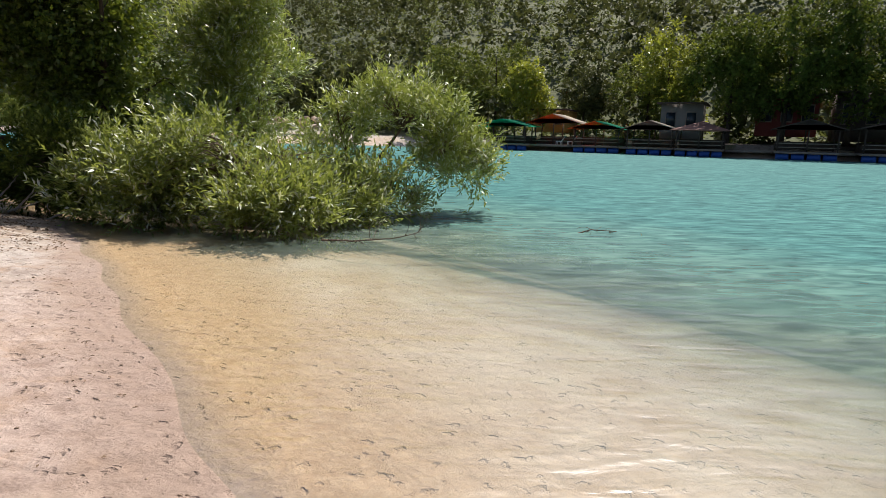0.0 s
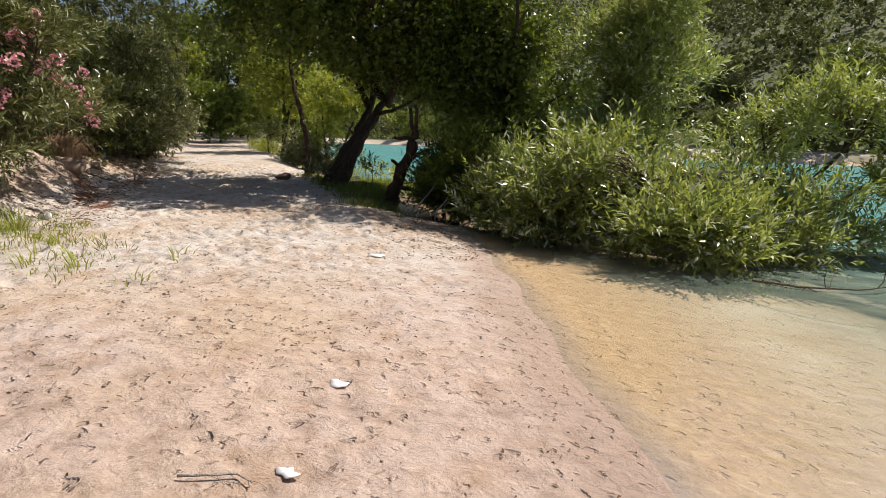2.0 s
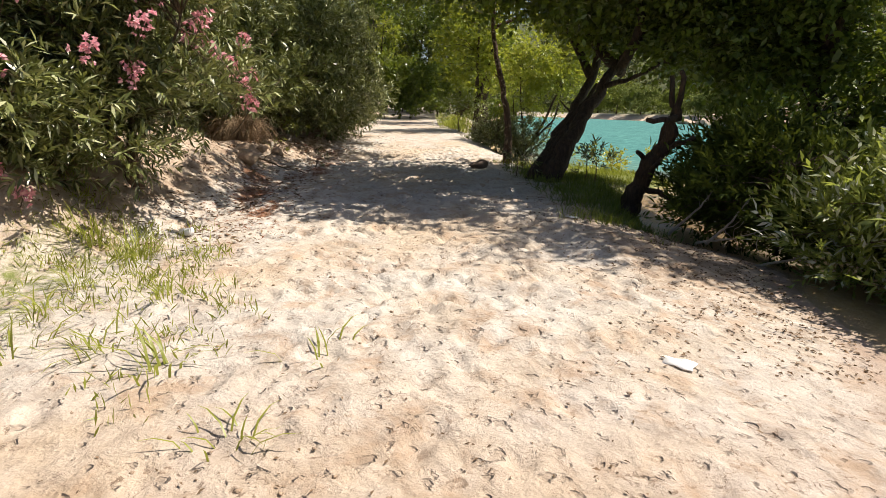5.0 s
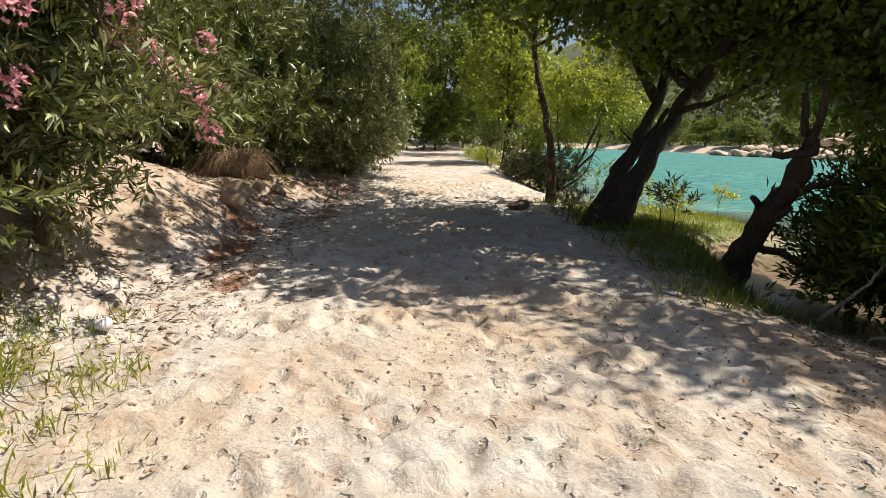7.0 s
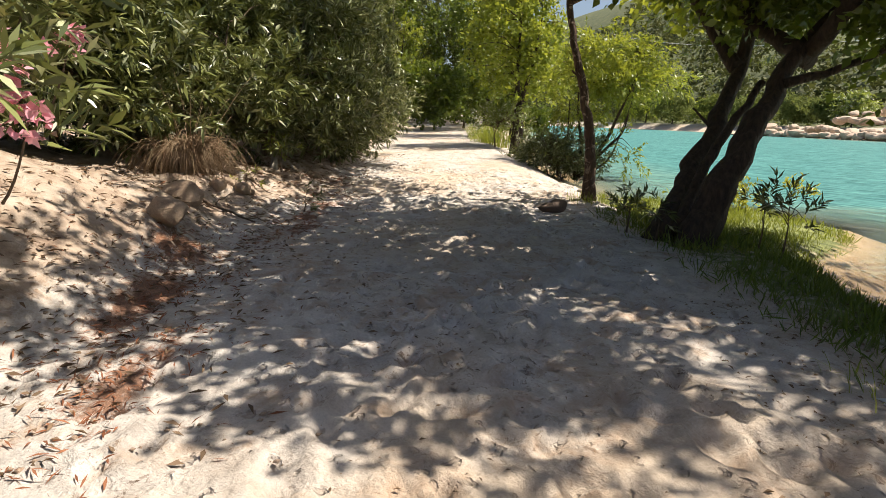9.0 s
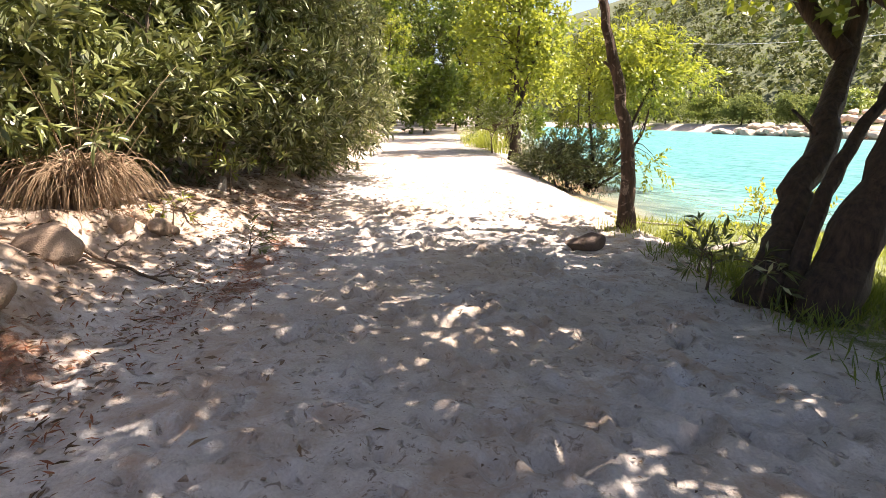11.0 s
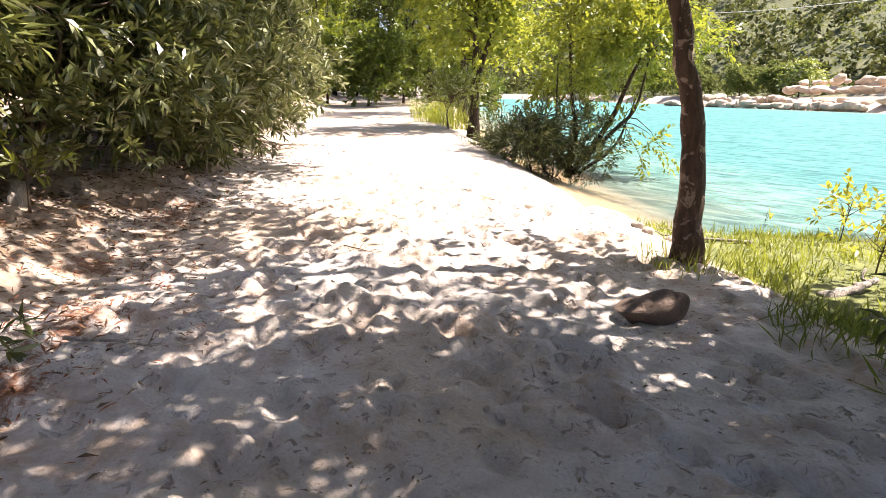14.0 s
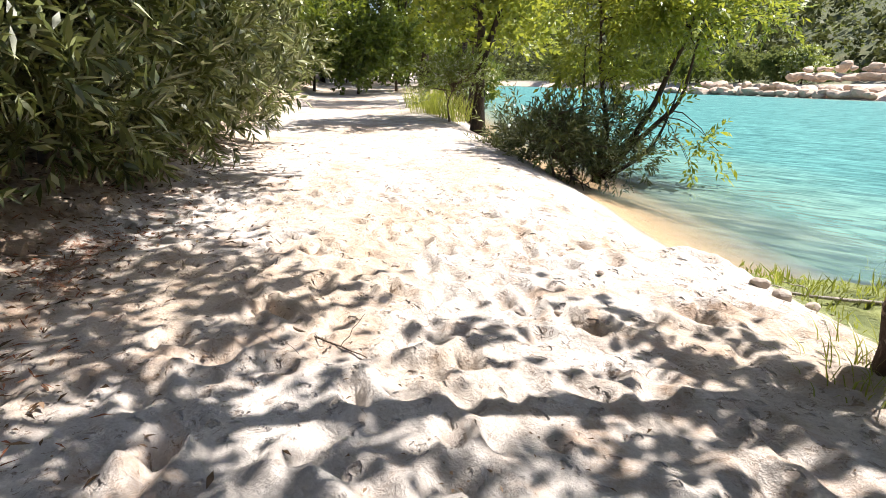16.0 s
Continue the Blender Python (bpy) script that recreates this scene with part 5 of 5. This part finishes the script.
def pavilion(a, w, q, depth, eave, ridge, left, right, label, barrels=True, hip=False):
    """A floating river pavilion: barrels, deck, posts, rail and a two-sided awning roof."""
    ob = thing("river_pavilion", tuple(far_place(q, a, WATER)), label, "pavilion", "floating pavilions")
    a0, a1, q0, q1 = a - w / 2, a + w / 2, q - depth / 2, q + depth / 2
    part("deck", far_box((a0, q0, 0.42), (a1, q1, 0.6)), M_WOODGREY, ob, "grey plank deck", False)
    if barrels:
        k = max(3, int(w / 1.1))
        for i in range(k):
            c = far_place(q0 + 0.45, a0 + (i + 0.5) * w / k, 0.12)
            d = Vector((0.89, -0.45, 0)) * (w / k * 0.42)
            part("float_barrel", Geo().tube([tuple(c - d), tuple(c - d * 0.95), tuple(c + d * 0.95), tuple(c + d)], [0.24, 0.3, 0.3, 0.24], 10), M_BARREL, ob, "blue plastic barrel")
    for pa in (a0 + 0.15, a, a1 - 0.15):
        for pq in (q0 + 0.15, q1 - 0.15):
            part("post", far_box((pa - 0.06, pq - 0.06, 0.6), (pa + 0.06, pq + 0.06, eave)), M_WOODDARK, ob, "", False)
    for z in (0.95, 1.3):
        part("rail", far_box((a0, q0 + 0.1, z), (a1, q0 + 0.16, z + 0.07)), M_WOODGREY, ob, "", False)
    o = 0.45
    if hip:
        t = (a, q, ridge)
        for c, m in (((a0 - o, q0 - o, eave), (a1 + o, q0 - o, eave)), ((a1 + o, q0 - o, eave), (a1 + o, q1 + o, eave)), ((a1 + o, q1 + o, eave), (a0 - o, q1 + o, eave)), ((a0 - o, q1 + o, eave), (a0 - o, q0 - o, eave))):
            part("roof_side", slab([c, m, t], 0.08), left, ob, "", False)
    else:
        part("roof_side", slab([(a0 - o, q0 - o, eave), (a, q0 - o, ridge), (a, q1 + o, ridge), (a0 - o, q1 + o, eave)], 0.08), left, ob, "", False)
        part("roof_side", slab([(a, q0 - o, ridge), (a1 + o, q0 - o, eave), (a1 + o, q1 + o, eave), (a, q1 + o, ridge)], 0.08), right, ob, "", False)
        part("gable", slab([(a0 - o, q0 - o + 0.02, eave), (a1 + o, q0 - o + 0.02, eave), (a, q0 - o + 0.02, ridge - 0.02)], 0.06), left, ob, "", False)
    part("table", far_box((a - 0.8, q - 0.4, 1.28), (a + 0.8, q + 0.4, 1.34)), M_WOODGREY, ob, "", False)
    part("back_wall", far_box((a0, q1 - 0.12, 0.6), (a1, q1 - 0.04, 1.5)), M_WOODDARK, ob, "", False)
    return ob


pavilion(-25.2, 5.6, 0.0, 4, 2.55, 3.3, M_GREEN, M_GREEN, "floating pavilion with a green awning roof on barrels")
pavilion(-20.2, 5.4, 3.0, 4, 3.0, 4.0, M_ORANGE, M_CREAM, "pavilion with an orange and white awning roof", False)
pavilion(-14.9, 5.0, 1.0, 4, 2.4, 3.2, M_ORANGE, M_GREEN, "pavilion with an orange and green awning roof")
pavilion(-9.3, 4.6, 0.0, 4, 2.4, 3.3, M_BROWNROOF, M_CREAM, "floating pavilion with a brown and white roof")
pavilion(-4.6, 4.4, -0.5, 4, 2.4, 3.3, M_BROWNROOF, M_BROWNROOF, "floating pavilion with a brown hipped roof", hip=True)
pavilion(4.4, 5.0, -0.5, 4, 2.6, 3.5, M_WOODDARK, M_WOODDARK, "dark floating pavilion under the trees")
pavilion(11.0, 5.0, -0.5, 4, 2.7, 3.5, M_WOODDARK, M_WOODDARK, "dark floating pavilion under the trees")
for a0, a1 in ((-22.3, -17.5), (-12.3, -11.6), (-7.0, -6.9), (-2.3, 1.8), (6.9, 8.4)):
    tagged(new("landing_stage", far_box((a0, -0.6, 0.35), (a1, 3.0, 0.58)).mesh("landing_stage", M_WOODGREY)), "grey plank landing stage between the pavilions", "jetty", "landing stages")
tagged(new("quay_wall", far_box((-23, 3.0, -1.0), (16, 3.6, 1.15)).mesh("quay_wall", M_WOODDARK)), "dark retaining wall behind the pavilions", "wall", kind="structure")


def lounge_chair(a, q, turn):
    ob = thing("deck_chair", tuple(far_place(q, a, 0.58)), "white plastic deck chair on the landing stage", "chair", "white deck chairs")
    part("seat", far_box((a - 0.3, q - 0.28, 0.92), (a + 0.3, q + 0.28, 0.99)), M_WHITE, ob, "", False)
    part("backrest", slab([(a + 0.28 * turn, q - 0.28, 0.97), (a + 0.36 * turn, q - 0.28, 0.97), (a + 0.66 * turn, q + 0.28, 1.6), (a + 0.58 * turn, q + 0.28, 1.6)], 0.06), M_WHITE, ob, "", False)
    for da in (-0.26, 0.26):
        for dq in (-0.24, 0.24):
            part("leg", far_box((a + da - 0.03, q + dq - 0.03, 0.57), (a + da + 0.03, q + dq + 0.03, 0.92)), M_WHITE, ob, "", False)


for a in (-19.2, -17.9):
    lounge_chair(a, 0.2, 1)


def guesthouse(a, w, q, z0, h, wall, label, windows):
    """A house behind the trees: walls, flat overhanging roof and a row of windows."""
    ob = thing("guesthouse", tuple(far_place(q, a, z0)), label, "house", "houses behind the trees")
    part("wall", far_box((a - w / 2, q, z0), (a + w / 2, q + 5, z0 + h)), wall, ob, "", False)
    part("roof", far_box((a - w / 2 - 0.4, q - 0.9, z0 + h), (a + w / 2 + 0.4, q + 5.4, z0 + h + 0.18)), M_WOODDARK, ob, "", False)
    for i in range(windows):
        c = a - w / 2 + (i + 0.5) * w / windows
        fr = part("window", far_box((c - 0.55, q - 0.05, z0 + h * 0.35), (c + 0.55, q - 0.005, z0 + h * 0.8)), M_WOODGREY, ob, "", False)
        part("pane", far_box((c - 0.47, q - 0.07, z0 + h * 0.38), (c + 0.47, q - 0.055, z0 + h * 0.77)), M_GLASS, fr, "", False)


guesthouse(-7.2, 4.2, 5.0, 1.4, 3.8, M_PLASTER, "plain grey two-storey house under the trees", 2)
guesthouse(2.8, 5.5, 5.5, 2.0, 4.0, M_REDWALL, "house with red wall panels under the trees", 3)
guesthouse(10.0, 6.0, 5.0, 1.6, 4.6, M_WOODDARK, "dark timber house under the trees", 3)
guesthouse(-22.5, 4.0, 7.0, 2.0, 2.6, M_OCHRE, "low house with an ochre wall behind the pavilions", 2)

boat = thing("rowing_boat", tuple(far_place(-0.5, -30.2, WATER)), "pale upturned boat lying on the far shore", "boat")
hull = Geo()
keel = np.linspace(-1, 1, 13)
hull.tube([tuple(far_place(-0.3 + 0.4 * x, -30.2 + 1.9 * x, 0.55 + 0.15 * x * x)) for x in keel], 0.05 + 0.42 * np.sqrt(np.clip(1 - keel ** 2, 0, 1)), 10)
part("hull", hull, M_CREAM, boat)

# terraced boulders on the far shore
for tier, (z, q, lo, hi, cnt) in enumerate([(0.25, -8.5, -86, -58, 34), (0.8, -6.5, -82, -57, 24), (2.0, -3.0, -72, -48, 26), (2.8, -2.2, -71, -48, 22)]):
    wall = thing("boulder_bank", tuple(far_place(q, (lo + hi) / 2, z)), "terrace of pale boulders on the far shore", "boulders", "boulder terraces")
    g = np.random.default_rng(600 + tier)
    shapes = [stone_mesh("boulder", (0.85, 0.7, 0.55), M_BOULDER, 610 + tier * 5 + k, 0.35, 2) for k in range(4)]
    for i in range(cnt):
        a = lo + (hi - lo) * (i + g.uniform(0.2, 0.8)) / cnt
        b = new("boulder", shapes[i % 4])
        p = far_place(q + g.normal(0, 0.35) + (a - lo) * 0.03, a, z + g.normal(0, 0.12))
        sc = g.uniform(0.5, 1.7)
        b.matrix_world = pose(p.x - wall.location.x, p.y - wall.location.y, p.z - wall.location.z, g.uniform(-15, 15), g.uniform(-15, 15), g.uniform(0, 360)) @ Matrix.Diagonal((sc, sc * 0.9, min(sc, 1.1) * g.uniform(0.6, 1.0), 1))
        b.parent = wall
cable_pts = [tuple(far_place(6, a, 11.8 + 4.5 * ((a + 60) / 60) ** 2)) for a in np.linspace(-150, -60, 30)]
solo("power_cable", Geo().tube(cable_pts, [0.035] * 30, 5), M_WHITE, cable_pts[0], "pale overhead cable spanning the far bank", "cable")

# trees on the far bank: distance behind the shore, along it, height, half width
# M_SHADE trees have the dark shade of that bank put into their leaves
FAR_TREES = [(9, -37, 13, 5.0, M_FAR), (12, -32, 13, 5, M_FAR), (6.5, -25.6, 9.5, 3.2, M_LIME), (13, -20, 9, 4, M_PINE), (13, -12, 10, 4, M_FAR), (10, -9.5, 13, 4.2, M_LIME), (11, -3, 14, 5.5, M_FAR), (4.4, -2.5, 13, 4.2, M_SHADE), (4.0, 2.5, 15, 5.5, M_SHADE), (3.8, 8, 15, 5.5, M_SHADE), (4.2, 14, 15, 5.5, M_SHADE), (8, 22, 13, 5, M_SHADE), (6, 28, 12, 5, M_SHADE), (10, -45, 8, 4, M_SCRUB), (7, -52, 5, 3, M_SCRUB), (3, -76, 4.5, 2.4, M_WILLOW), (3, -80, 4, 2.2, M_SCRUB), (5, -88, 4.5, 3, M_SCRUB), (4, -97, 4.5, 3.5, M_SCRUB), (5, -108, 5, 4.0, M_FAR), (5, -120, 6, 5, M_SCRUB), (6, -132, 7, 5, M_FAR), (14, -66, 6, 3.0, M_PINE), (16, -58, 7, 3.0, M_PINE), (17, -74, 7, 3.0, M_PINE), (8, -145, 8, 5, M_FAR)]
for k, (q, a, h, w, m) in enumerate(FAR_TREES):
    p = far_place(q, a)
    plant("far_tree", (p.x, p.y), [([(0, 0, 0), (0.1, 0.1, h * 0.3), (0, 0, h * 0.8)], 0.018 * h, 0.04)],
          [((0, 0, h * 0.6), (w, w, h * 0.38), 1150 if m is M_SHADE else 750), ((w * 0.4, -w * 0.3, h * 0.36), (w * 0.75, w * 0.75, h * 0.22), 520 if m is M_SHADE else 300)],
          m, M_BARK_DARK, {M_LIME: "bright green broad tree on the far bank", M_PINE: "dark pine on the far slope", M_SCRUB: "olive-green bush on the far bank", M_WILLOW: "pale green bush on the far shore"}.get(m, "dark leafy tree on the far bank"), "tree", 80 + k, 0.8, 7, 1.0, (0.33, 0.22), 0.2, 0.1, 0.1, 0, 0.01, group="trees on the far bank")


def woodland(seed, count, tall):
    rng = np.random.default_rng(seed)
    P, W, S = [], [], []
    q, a = 8 + 200 * rng.random(count) ** 1.3, rng.uniform(-300, 130, count)
    p0 = np.stack([0.45 * (FAR + q) + 0.89 * a, 0.89 * (FAR + q) - 0.45 * a], 1)
    z = ground_z(p0[:, 0], p0[:, 1])
    for i in range(count):
        h = rng.uniform(3.5, 8) if tall else rng.uniform(0.8, 2.4)
        r = h * (0.33 if tall else 0.85)
        p, d = lump(rng, (*p0[i], z[i] + h * 0.5), (r, r, h * 0.55), 46 if tall else 17, 0.55)
        P.append(p)
        W.append(unit(d + rng.normal(size=d.shape) * 0.6))
        S.append(np.full(len(p), 0.34 + 0.06 * h))
    P, W, S = np.concatenate(P), np.concatenate(W), np.concatenate(S)[:, None]
    return blades(rng, P, W, S * 1.3, S)


solo("hillside_scrub", woodland(99, 8000, False), M_SCRUB, (0, 70, 0), "dry olive-green scrub covering the hill", "scrub", kind="stuff", smooth=False)
solo("hillside_woodland", woodland(98, 2600, True), M_PINE, (0, 70, 0), "dark pines scattered over the hill", "woodland", kind="stuff", smooth=False)
